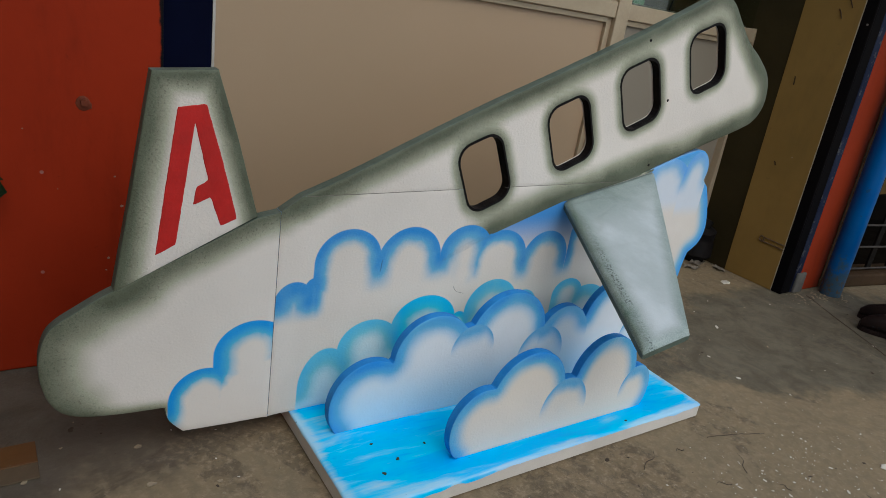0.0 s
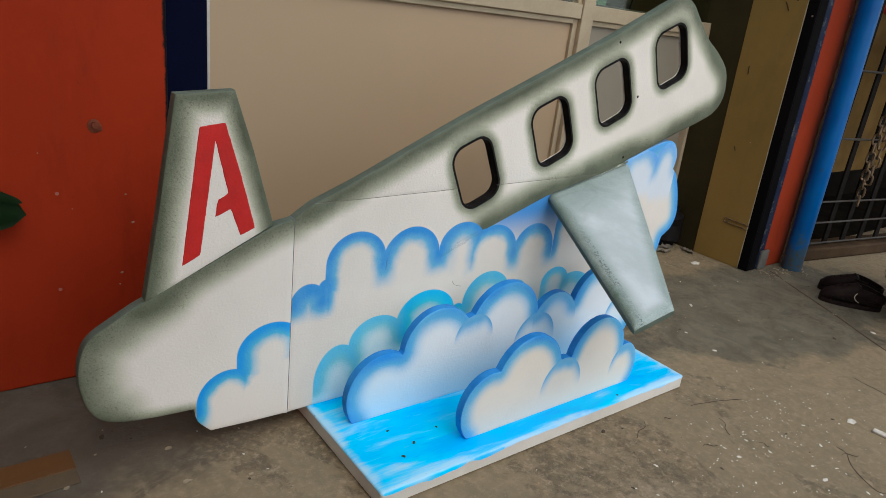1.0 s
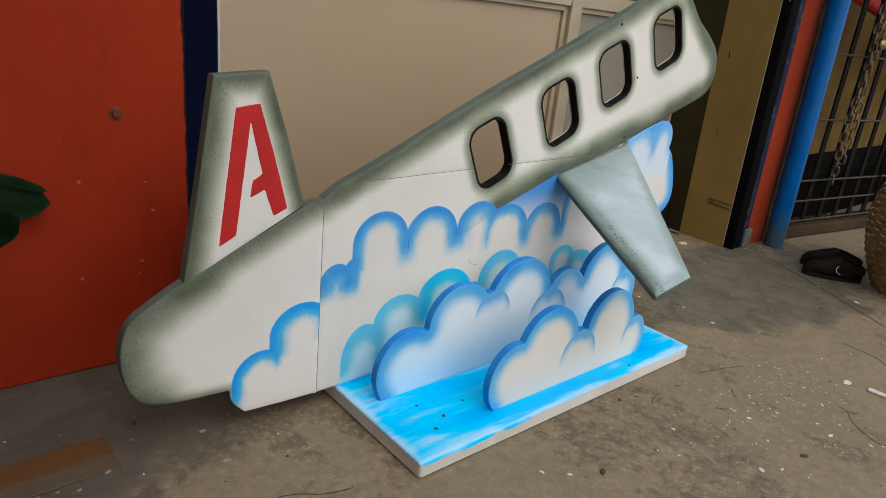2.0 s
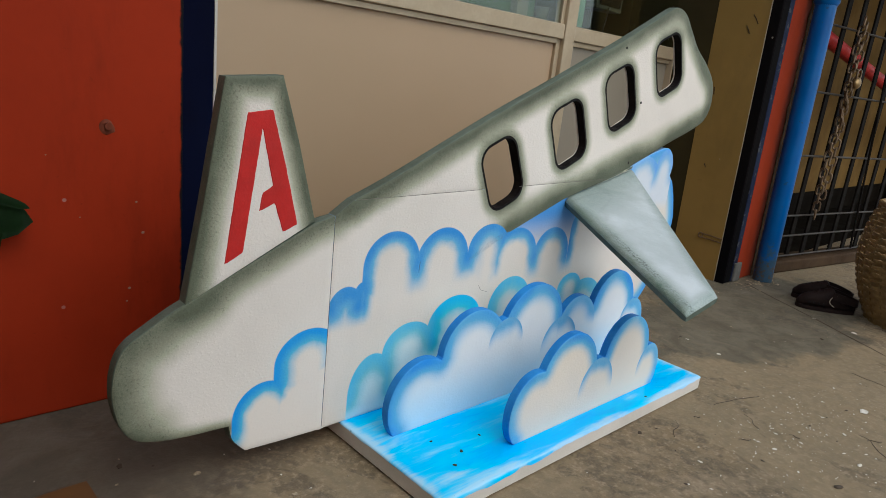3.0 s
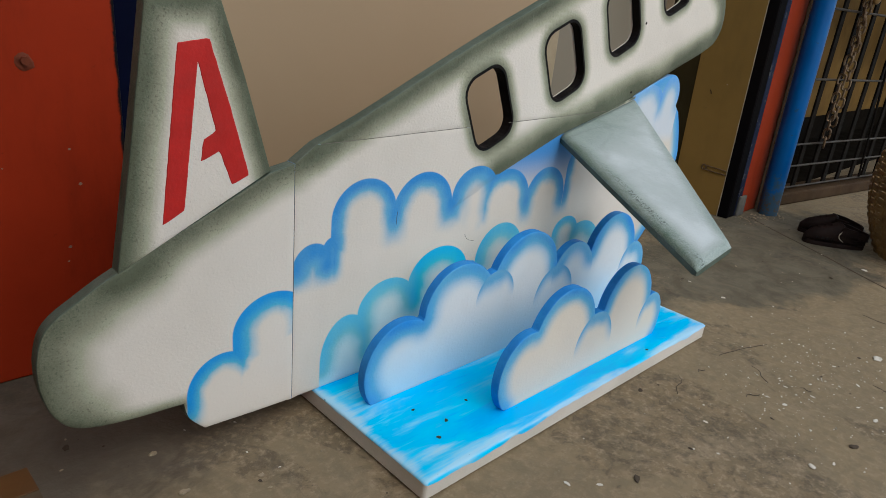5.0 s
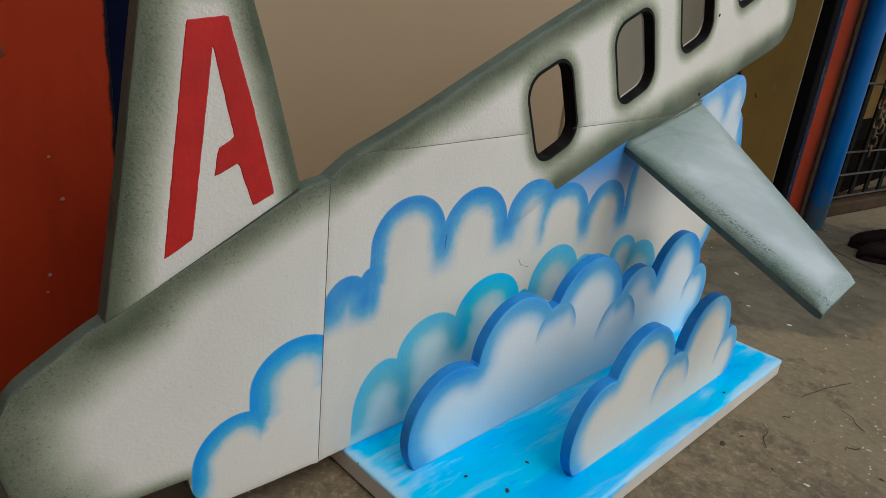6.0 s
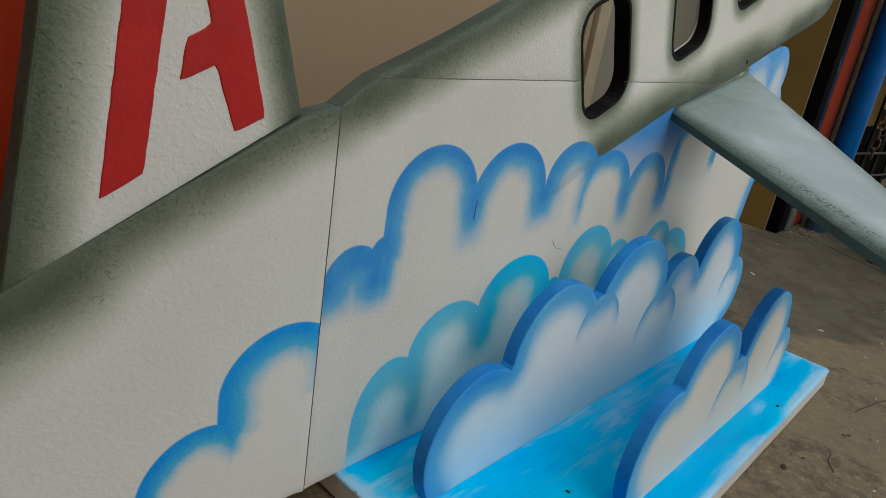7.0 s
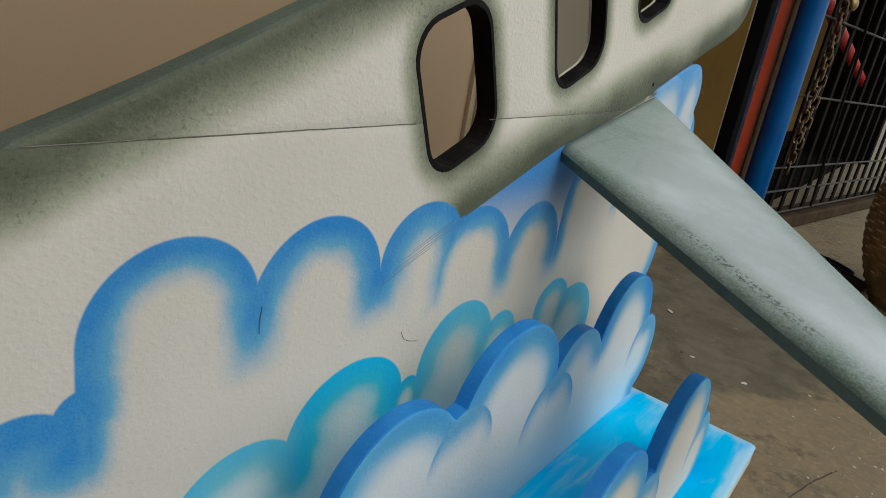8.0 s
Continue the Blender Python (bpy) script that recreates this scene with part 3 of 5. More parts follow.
def slab(outline, holes=(), thick=0.03, cell=0.014, bevel=0.003, spray=None, side=1, hole_side=2, back=3, tight=(), sides=()):
    """A foam sheet cut to an outline, with holes. It lies in x-z with its face at y = 0 and its back at y = thick.
    spray: a function of face points that gives the paint amount, kept on the mesh."""
    loops = [list(outline)] + [list(h) for h in holes]
    for k, lp in enumerate(loops):
        area = sum(a[0] * b[1] - b[0] * a[1] for a, b in zip(lp, lp[1:] + lp[:1]))
        if (area < 0) == (k == 0):
            lp.reverse()
    loops = [[p for a, b in zip(lp, lp[1:] + lp[:1]) for p in straight(a, b, max(1, int(math.dist(a, b) / cell)))[:-1]] for lp in loops]
    face_loops, sizes = [], []
    for lp in loops:
        p = np.array(lp)
        e = np.roll(p, -1, 0) - p
        e /= np.linalg.norm(e, axis=1)[:, None] + 1e-9
        nrm = np.stack([-e[:, 1], e[:, 0]], 1)
        m = nrm + np.roll(nrm, 1, 0)
        m /= np.maximum(np.linalg.norm(m, axis=1), 0.4)[:, None]
        size = np.full(len(p), bevel)
        for line in tight:
            size[gap_to(p, line) < 0.002] = 0.0007
        sizes.append(size)
        face_loops.append(p + size[:, None] * m)
    xs, zs = np.array(outline).T
    gx, gz = np.meshgrid(np.arange(xs.min(), xs.max(), cell), np.arange(zs.min(), zs.max(), cell))
    grid = np.stack([gx.ravel(), gz.ravel()], 1)
    keep = inside_of(grid, face_loops[0])
    for h in face_loops[1:]:
        keep &= ~inside_of(grid, h)
    for lp in face_loops:
        keep &= gap_to(grid, np.vstack([lp, lp[:1]])) > cell * 0.45
    grid = grid[keep]
    verts, edges, start = [], [], 0
    for lp in face_loops:
        verts += [Vector(v) for v in lp]
        edges += [(start + k, start + (k + 1) % len(lp)) for k in range(len(lp))]
        start += len(lp)
    v2, _, tris, origin, _, _ = delaunay_2d_cdt(verts + [Vector(v) for v in grid], edges, [], 0, 1e-6)
    flat = np.array([tuple(v) for v in v2])
    mid = np.array([flat[list(t)].mean(0) for t in tris])
    good = inside_of(mid, face_loops[0])
    for h in face_loops[1:]:
        good &= ~inside_of(mid, h)
    bm = bmesh.new()
    vs = [bm.verts.new((v[0], 0, v[1])) for v in flat]
    for t, g in zip(tris, good):
        if g:
            f = bm.faces.new([vs[k] for k in t])
            f.normal_update()
            if f.normal.y > 0:
                f.normal_flip()
            f.smooth = True
    where = {}
    for k, o in enumerate(origin):
        for i in o:
            where[i] = k
    start = 0
    for k, (lp, fl) in enumerate(zip(loops, face_loops)):
        rings = [[vs[where[start + i]] for i in range(len(lp))]]
        start += len(lp)
        mid_pt = (np.array(lp) * 0.7 + fl * 0.3)
        rings.append([bm.verts.new((q[0], 0.3 * s, q[1])) for q, s in zip(mid_pt, sizes[k])])
        rings.append([bm.verts.new((q[0], s, q[1])) for q, s in zip(lp, sizes[k])])
        if k:
            rings.append([bm.verts.new((q[0], thick - 0.005, q[1])) for q in lp])
        rings.append([bm.verts.new((q[0], thick, q[1])) for q in lp])
        for j, (ra, rb) in enumerate(zip(rings, rings[1:])):
            for i in range(len(lp)):
                f = bm.faces.new((ra[i], rb[i], rb[(i + 1) % len(lp)], ra[(i + 1) % len(lp)]))
                f.smooth = False
                own = [m for w, m in sides if gap_to(np.array([lp[i], lp[(i + 1) % len(lp)]]), w).max() < 0.002] if not k else []
                if own:
                    f.material_index = 0 if j < 1 else own[0]
                    continue
                f.material_index = (0 if j < 1 else side) if not k else (hole_side if j < 3 else back)
        loops[k] = rings[-1]
    # back: one ring of the same triangles would double the face; a coarse fill is enough
    bv, be, st = [], [], 0
    for lp in loops:
        bv += [Vector((v.co.x, v.co.z)) for v in lp]
        be += [(st + i, st + (i + 1) % len(lp)) for i in range(len(lp))]
        st += len(lp)
    ring_all = [v for lp in loops for v in lp]
    b2, _, btris, borig, _, _ = delaunay_2d_cdt(bv, be, [], 0, 1e-6)
    pick = [ring_all[o[0]] if o else None for o in borig]
    bf = np.array([tuple(v) for v in b2])
    bmid = np.array([bf[list(t)].mean(0) for t in btris])
    bgood = inside_of(bmid, [(v.co.x, v.co.z) for v in loops[0]])
    for lp in loops[1:]:
        bgood &= ~inside_of(bmid, [(v.co.x, v.co.z) for v in lp])
    for t, g in zip(btris, bgood):
        tri = [pick[k] for k in t]
        if g and None not in tri and len(set(tri)) == 3:
            f = bm.faces.new(tri)
            f.material_index = back
            f.normal_update()
            if f.normal.y < 0:
                f.normal_flip()
    if spray:
        bmesh.ops.recalc_face_normals(bm, faces=bm.faces[:])
        layer = bm.verts.layers.float.new("spray")
        bm.verts.ensure_lookup_table()
        co = np.array([(v.co.x, v.co.z) for v in bm.verts])
        for v, s in zip(bm.verts, spray(co)):
            v[layer] = float(s)
    return bm


def soft(d, width, power=1.0):
    """1 at the edge, falling to 0 at the given width."""
    t = np.clip(1 - d / width, 0, 1)
    return (t * t * (3 - 2 * t)) ** power


# ---- setting ----
def structure(ob, label, category):
    return tagged(ob, label, category, kind="structure")


WALL_Y, BAY_Y, PIER_X, PIER_Y = 0.495, 0.715, 2.73, 0.17

bm = bmesh.new()
bmesh.ops.create_grid(bm, x_segments=60, y_segments=60, size=30)
for v in bm.verts:
    near = max(abs(v.co.x), abs(v.co.y)) < 12
    v.co.z = -0.001 + (0.0 if near else 0.02 * noise.noise(v.co * 0.2))
structure(part("ground", bm, m_floor), "stained grey-brown concrete yard floor with cracks and dust, left part darkened partly as shade", "floor")

structure(part("wall_red", box(-6, -0.158, WALL_Y, 1.0, 0, 3.3, 0.006), m_red), "orange-red painted plaster wall with chips and scuffs", "wall")
structure(part("trim_navy", box(-0.157, 0.018, BAY_Y - 0.004, 1.0, 0, 3.3, 0.004), m_navy), "dark navy painted strip beside the beige partition", "trim")

# beige partition with metal frames, glass above
partition = thing("partition", "beige laminate partition with metal frames and glass above", "partition")
partition["kind"] = "structure"
RAIL0, RAIL1 = 1.160, 1.225
part("panel", box(0.018, 1.632, BAY_Y + 0.02, BAY_Y + 0.035, 0.0, RAIL0, 0.001), m_panel, partition, "plain beige laminate board")
part("panel", box(1.752, 2.665, BAY_Y + 0.02, BAY_Y + 0.035, 0.0, RAIL0, 0.001), m_panel_grey, partition, "plain grey-beige laminate board")
part("rail", box(0.018, 1.660, BAY_Y - 0.012, BAY_Y + 0.04, RAIL0, RAIL1, 0.004), m_alu, partition)
part("rail", box(1.735, 2.665, BAY_Y - 0.012, BAY_Y + 0.04, RAIL0, RAIL1, 0.004), m_alu, partition)
part("edge_strip", box(0.0185, 0.027, BAY_Y - 0.003, BAY_Y + 0.0195, 0.0, RAIL0 - 0.023, 0.001), m_alu_pale, partition, "pale metal edge strip")
part("bead", box(0.018, 1.632, BAY_Y + 0.004, BAY_Y + 0.02, RAIL0 - 0.022, RAIL0, 0.002), m_alu, partition)
part("bead", box(1.752, 2.665, BAY_Y + 0.004, BAY_Y + 0.02, RAIL0 - 0.022, RAIL0, 0.002), m_alu, partition)
part("bead", box(1.632, 1.660, BAY_Y + 0.004, BAY_Y + 0.04, 0.0, RAIL0, 0.002), m_alu, partition)
part("bead", box(1.735, 1.752, BAY_Y + 0.004, BAY_Y + 0.04, 0.0, RAIL0, 0.002), m_alu, partition)
part("mullion", box(1.660, 1.735, BAY_Y - 0.018, BAY_Y + 0.045, 0.0, 2.6, 0.004), m_alu, partition)
part("mullion", box(2.665, 2.727, BAY_Y - 0.018, BAY_Y + 0.045, 0.0, 2.6, 0.004), m_alu, partition)
part("bead", box(1.638, 1.660, BAY_Y + 0.0, BAY_Y + 0.04, RAIL1, 2.6, 0.002), m_alu, partition)
part("head", box(0.018, 2.73, BAY_Y - 0.012, BAY_Y + 0.04, 2.6, 2.68, 0.004), m_alu, partition)
for x0, x1 in ((0.018, 1.638), (1.735, 2.665)):
    pane = part("pane", box(x0, x1, BAY_Y + 0.010, BAY_Y + 0.016, RAIL1, 2.6, 0), glass, partition, "clear glass")
    pane.visible_shadow = False
structure(part("wall_above", box(0.018, 2.73, BAY_Y, 1.0, 2.68, 3.3, 0), m_panel), "plain beige wall above the partition", "wall")
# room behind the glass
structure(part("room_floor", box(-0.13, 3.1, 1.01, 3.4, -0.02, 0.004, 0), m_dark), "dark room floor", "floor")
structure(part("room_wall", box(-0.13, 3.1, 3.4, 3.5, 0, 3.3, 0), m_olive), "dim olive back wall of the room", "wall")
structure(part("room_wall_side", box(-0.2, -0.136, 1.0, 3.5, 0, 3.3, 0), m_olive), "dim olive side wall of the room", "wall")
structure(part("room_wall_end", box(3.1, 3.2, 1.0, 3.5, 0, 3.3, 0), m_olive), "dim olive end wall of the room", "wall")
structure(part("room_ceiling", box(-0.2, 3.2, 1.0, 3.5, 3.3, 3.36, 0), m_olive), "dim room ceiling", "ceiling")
structure(part("green_board", box(0.3, 1.95, 1.15, 1.18, 0.9, 2.5, 0.004), m_green), "green board standing behind the glass", "board")
desk = thing("desk", "pale desk behind the glass in the room", "desk", (1.5, 2.2, 0))
part("desktop", box(-0.7, 0.7, -0.3, 0.3, 1.12, 1.16, 0.004), m_alu, desk)
part("body", box(-0.66, 0.66, -0.26, 0.26, 0.004, 1.12, 0.004), m_panel, desk)

post = part("room_post", box(1.455, 1.530, 0.83, 0.87, 0.004, 3.3, 0.003), m_room_pale)
structure(post, "pale post standing behind the glass", "post")
ledge = part("room_ledge", box(0.02, 2.66, 0.765, 0.99, 1.205, 1.235, 0.003), m_room_dark)
structure(ledge, "dark ledge behind the glass at rail height", "ledge")
cup = thing("paper_cup", "small pale paper cup on the ledge behind glass", "cup", (1.655, 0.85, 1.235))
part("wall", tube([(0, 0, 0), (0, 0, 0.002), (0, 0, 0.056), (0, 0, 0.06)], [0.022, 0.024, 0.033, 0.034], 20), m_room_pale, cup, smooth=True)
part("lip", tube([(0.034 * math.cos(a), 0.034 * math.sin(a), 0.060) for a in np.linspace(0, math.tau, 24, endpoint=False)], 0.002, 6, closed=True), m_room_pale, cup, "rolled lip", smooth=True)
part("partition_leaf", box(1.892, 1.965, 0.84, 0.86, 1.236, 2.55, 0.002), m_room_green, partition, "narrow green-tinted glass leaf edge")
cabinet = thing("wall_box", "dark box hanging on the room wall behind glass", "box", (2.23, 0.90, 1.36))
part("body", box(-0.115, 0.115, -0.02, 0.08, 0.0, 0.28, 0.006), m_room_dark, cabinet)
part("door", box(-0.095, 0.095, -0.026, -0.0205, 0.02, 0.26, 0.003), m_dark, cabinet, "darker door panel")
part("cable", tube(spline([(-0.02, -0.03, 0.01), (-0.05, -0.045, -0.05), (-0.075, -0.05, -0.12)], 5), 0.0035, 6), m_black, cabinet, "thin black hanging cable")

# pier with the cream reveal, navy edge and red face
structure(part("pier_red", box(PIER_X + 0.14, 3.20, PIER_Y, 1.0, 0, 3.3, 0.008), m_red_pier), "narrow red painted pier face with flaking edge", "wall")
structure(part("pier_black", box(PIER_X + 0.004, PIER_X + 0.082, PIER_Y - 0.003, 1.0, 0, 3.3, 0.006), m_pitch), "black painted corner strip of the pier", "trim")
structure(part("pier_black_return", box(PIER_X - 0.007, PIER_X + 0.0035, PIER_Y - 0.004, PIER_Y + 0.0495, 0, 3.3, 0.004), m_pitch), "black paint carried round the pier corner", "trim")
structure(part("pier_navy", box(PIER_X + 0.082, PIER_X + 0.14, PIER_Y - 0.002, 1.0, 0, 3.3, 0.006), m_navy_worn), "worn dark navy painted pier edge", "trim")
structure(part("pier_cream", box(PIER_X - 0.006, PIER_X + 0.004, PIER_Y + 0.050, 0.495, 0, 3.3, 0.002), m_cream), "cream painted side of the pier with scratches", "wall")
structure(part("worn_edge", tube([(PIER_X - 0.004 + 0.0012 * noise.noise(Vector((0, 1, k * 0.5))), PIER_Y + 0.051, 3.3 * k / 90) for k in range(91)], [0.0032 + 0.0018 * noise.noise(Vector((2, 0, k * 0.9))) for k in range(91)], 6), m_plaster_pale), "pale worn edge of the cream pier", "trim")
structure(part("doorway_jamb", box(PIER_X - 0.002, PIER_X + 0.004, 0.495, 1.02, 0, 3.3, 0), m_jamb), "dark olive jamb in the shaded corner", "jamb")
bm = bmesh.new()
left = [(3.085 + 0.014 * noise.noise(Vector((0, 0, k * 0.31))) + 0.006 * noise.noise(Vector((3, 0, k * 1.7))), 3.3 * k / 160) for k in range(161)]
rows = [[bm.verts.new(p) for p in ((x, PIER_Y, z), (x, PIER_Y - 0.004, z), (3.196, PIER_Y - 0.004, z), (3.196, PIER_Y, z))] for x, z in left]
for ra, rb in zip(rows, rows[1:]):
    for k in range(3):
        bm.faces.new((ra[k], ra[k + 1], rb[k + 1], rb[k]))
bmesh.ops.recalc_face_normals(bm, faces=bm.faces[:])
structure(part("flaked_plaster", bm, m_flake), "bare brown plaster strip where the red paint has flaked off", "plaster")

structure(part("plaster_patch", box(2.822, 2.905, PIER_Y - 0.016, PIER_Y, 0, 0.11, 0.008), m_cement), "grey cement lump at the foot of the pier", "cement")
for y, z, dy, dz in ((0.315, 1.335, 0.022, 0.04), (0.285, 1.385, 0.03, 0.045), (0.43, 1.02, 0.004, 0.04), (0.40, 0.62, 0.01, 0.02)):
    s = part("scratch", tube([(PIER_X - 0.0064, y - dy / 2, z - dz / 2), (PIER_X - 0.0066, y, z + 0.004), (PIER_X - 0.0064, y + dy / 2, z + dz / 2)], 0.0028, 6), m_wood, bpy.data.objects["pier_cream"], "dark scratch in the paint")

LEAN = Matrix.Translation((-0.02, 0, 0))
LEAN[0][2] = -0.035


def lean(ob):
    """Sets a thing out of plumb by two degrees, its foot where it was."""
    for o in (ob, *ob.children_recursive):
        if o.type == "MESH":
            o.data.transform(LEAN)


for name in ("pier_red", "pier_black", "pier_black_return", "pier_navy", "pier_cream", "worn_edge", "doorway_jamb", "flaked_plaster", "plaster_patch"):
    lean(bpy.data.objects[name])

pipe = thing("drain_pipe", "blue painted round drain pipe with a socket, beside the red pier", "pipe", (3.065, 0.09, 0))
part("pipe", tube([(0, 0, 0), (0, 0, 1.2), (0, 0, 3.3)], 0.052, 24), m_pipe, pipe, smooth=True)
part("socket", tube([(0, 0, 1.50), (0, 0, 1.515), (0, 0, 1.66), (0, 0, 1.675)], [0.053, 0.062, 0.062, 0.053], 24), m_pipe, pipe, smooth=True)

lean(pipe)

# grille gate beside the pipe
side_pipe = thing("thin_pipe", "thin grey-blue pipe beside the blue drain pipe", "pipe", (3.150, 0.085, 0))
part("pipe", tube([(0, 0, 0), (0, 0, 1.2), (0, 0, 3.3)], 0.016, 14), m_navy_worn, side_pipe, smooth=True)
lean(side_pipe)
gate = thing("grille_gate", "black iron bar gate with thin cross rods, closed", "gate", (3.30, 0.17, 0), -9)
GW = 2.75
for k in range(16):
    x = 0.02 + k * 0.178
    part("bar", box(x - 0.021, x + 0.021, -0.006, 0.006, 0.08, 2.5, 0.002), m_iron, gate)
for z in (0.093, 0.221, 0.348, 0.714, 1.082, 1.450, 1.82, 2.5):
    part("cross_rail", tube([(-0.06, -0.014, z), (GW, -0.014, z)], 0.0065, 8), m_rail, gate)
for x in (0.80, 2.24):
    part("brace", tube([(x - 0.05, -0.028, 1.60), (x + 0.17, -0.028, 0.10)], 0.007, 8), m_iron, gate)
sill = part("gate_sill", box(-0.06, 2.8, -0.06, 0.09, 0, 0.075, 0.012), m_wood)
sill.matrix_basis = pose(3.30, 0.17, 0, 0, 0, -9)
structure(sill, "worn brown sill under the iron gate", "sill")
structure(part("passage_wall", box(3.21, 9.0, 0.95, 1.05, 0, 3.3, 0), m_passage), "yellow-cream wall of the passage behind the gate", "wall")
structure(part("passage_dado", box(3.21, 9.0, 0.93, 0.948, 0, 0.22, 0.004), m_dark), "dark lower band of the passage wall", "wall")
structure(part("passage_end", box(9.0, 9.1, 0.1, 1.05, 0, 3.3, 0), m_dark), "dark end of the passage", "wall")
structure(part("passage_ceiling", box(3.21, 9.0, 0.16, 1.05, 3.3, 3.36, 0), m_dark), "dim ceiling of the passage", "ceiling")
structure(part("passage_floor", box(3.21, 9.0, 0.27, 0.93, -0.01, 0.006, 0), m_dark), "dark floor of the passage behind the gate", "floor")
rail_red = thing("red_pipe", "sloping red painted pipe behind the iron gate", "pipe")
part("pipe", tube([(3.205, 0.45, 1.58), (5.1, 0.45, 1.355), (8.995, 0.45, 0.89)], 0.048, 16), m_letter, rail_red, smooth=True)

# chain with a padlock
chain = thing("chain", "hanging rusty steel chain doubled through a padlock", "chain", (3.63, 0.075, 0), -9)


def link(at, along, roll, size=0.034):
    ring = []
    for k in range(14):
        a = math.tau * k / 14
        ring.append((0.5 * size * math.cos(a), 0, 0.5 * size * math.sin(a) + math.copysign(0.42 * size, math.sin(a)) * (abs(math.sin(a)) > 0.05)))
    m = Matrix.Translation(at) @ Vector(along).to_track_quat("Z", "X").to_matrix().to_4x4() @ Matrix.Rotation(roll, 4, "Z")
    return tube([m @ Vector(p) for p in ring], 0.0062, 6, closed=True)


for side_x, top, low in ((-0.02, 1.50, 0.33), (0.03, 1.47, 0.45)):
    z, k = top, 0
    while z > low:
        sway = 0.014 * math.sin(z * 9 + side_x * 60)
        part("link", link((side_x * (0.4 + 0.6 * abs(math.sin(z * 2.2))) + sway, 0, z), (0.1 * math.cos(9 * z), 0, 1), (k % 2) * 1.571 + 0.4), m_rust, chain)
        z -= 0.052
        k += 1
lock = thing("padlock", "old round brass padlock hanging on the chain", "padlock", (3.655, 0.045, 1.16), -9)
bm = bmesh.new()
bmesh.ops.create_uvsphere(bm, u_segments=20, v_segments=12, radius=0.036, matrix=Matrix.Diagonal((1, 0.55, 0.95, 1)))
part("body", bm, m_brass, lock, smooth=True)
part("shackle", tube(spline([(-0.02, 0, 0.02), (-0.022, 0, 0.06), (0, 0, 0.082), (0.022, 0, 0.06), (0.02, 0, 0.02)], 5), 0.005, 8), m_rust, lock, smooth=True)

latch = thing("door_latch", "small rusty hook latch on the cream pier side", "latch", (PIER_X - 0.0365, 0.325, 0.243))
part("plate", tube([(0, -0.105, 0.0), (0, 0.02, 0.006)], 0.0035, 6), m_rust, latch)
part("plate", tube([(0, -0.105, -0.022), (0, 0.02, -0.016)], 0.0035, 6), m_rust, latch)
part("eye", tube([(0, 0.02 + 0.012 * math.cos(a), -0.005 + 0.014 * math.sin(a)) for a in np.linspace(0, math.tau, 12, endpoint=False)], 0.0035, 6, closed=True), m_rust, latch)

# unseen roofs, added to hold light off the gate side and the wall
structure(part("gate_canopy", box(2.6, 9.1, -1.25, 0.98, 2.6, 2.68, 0), m_dark), "unseen plain dark canopy, added to shade the gate side", "ceiling")
# out-of-view slab, added to cut the sky light on the wall
structure(part("porch_ceiling", box(-6, 9.1, 0.15, 1.05, 3.3, 3.45, 0), m_panel), "unseen plain ceiling slab, added above the wall", "ceiling")

# ---- the foam airplane ----
T = 0.03
plane = thing("airplane_cutout", "white and grey sprayed foam airplane cutout with red letter fin", "display")
TOP = spline([(0.05, 0.641), (0.177, 0.697), (0.352, 0.783), (0.551, 0.879), (0.779, 0.982), (1.041, 1.104), (1.216, 1.190), (1.309, 1.237),
              (1.372, 1.262), (1.436, 1.250), (1.498, 1.202), (1.573, 1.143), (1.662, 1.096), (1.742, 1.035), (1.768, 0.950), (1.735, 0.885),
              (1.655, 0.846), (1.510, 0.797), (1.247, 0.706), (1.105, 0.664)], 5)
TAIL_TOP = [(0.0, 0.606), (-0.054, 0.594)]
TAIL_EDGE = spline([(-0.054, 0.594), (-0.20, 0.520), (-0.353, 0.444), (-0.388, 0.425), (-0.425, 0.402), (-0.458, 0.380), (-0.479, 0.355), (-0.491, 0.315), (-0.494, 0.275),
                    (-0.490, 0.238), (-0.478, 0.196), (-0.452, 0.162), (-0.408, 0.145), (-0.340, 0.136), (-0.250, 0.131)], 6)
TAIL_CLOUD = spline([(-0.250, 0.131), (-0.240, 0.092), (-0.208, 0.055)], 5)
BELLY = [(0.55, 0.485), (0.63, 0.514), (0.883, 0.606), (1.105, 0.664), (1.247, 0.706)]
WINDOWS = [rounded_rect(x, z, w, 0.190, 0.044, 24) for x, z, w in ((0.566, 0.694, 0.140), (0.853, 0.812, 0.150), (1.108, 0.938, 0.155), (1.378, 1.069, 0.158))]


def spray_body(co):
    """How much grey lies on the body: wide along the spine and nose, round each window, along the belly, and over the tail end."""
    free = 1 - soft(gap_to(co, TOP[:-10]), 0.075, 0.7)
    free *= 1 - soft(gap_to(co, TOP[60:]), 0.11, 1.0) * 0.95
    free *= 1 - soft(gap_to(co, [(0.05, 0.641)] + TAIL_TOP + TAIL_EDGE[:13]), 0.080, 0.9) * 0.92
    free *= 1 - soft(gap_to(co, TAIL_EDGE[11:68]), 0.128, 1.0) * 0.9
    free *= 1 - soft(gap_to(co, TAIL_EDGE[66:]), 0.035, 1.0) * 0.7
    free *= 1 - soft(gap_to(co, BELLY), 0.10, 0.8) * np.clip((co[:, 0] - 0.5) / 0.12, 0, 1)
    for w in WINDOWS:
        free *= 1 - soft(gap_to(co, w + w[:1]), 0.044, 0.9) * 0.9
    return 1 - free


SEAM_A, SEAM_B = (0.05, 0.641), (1.105, 0.664)


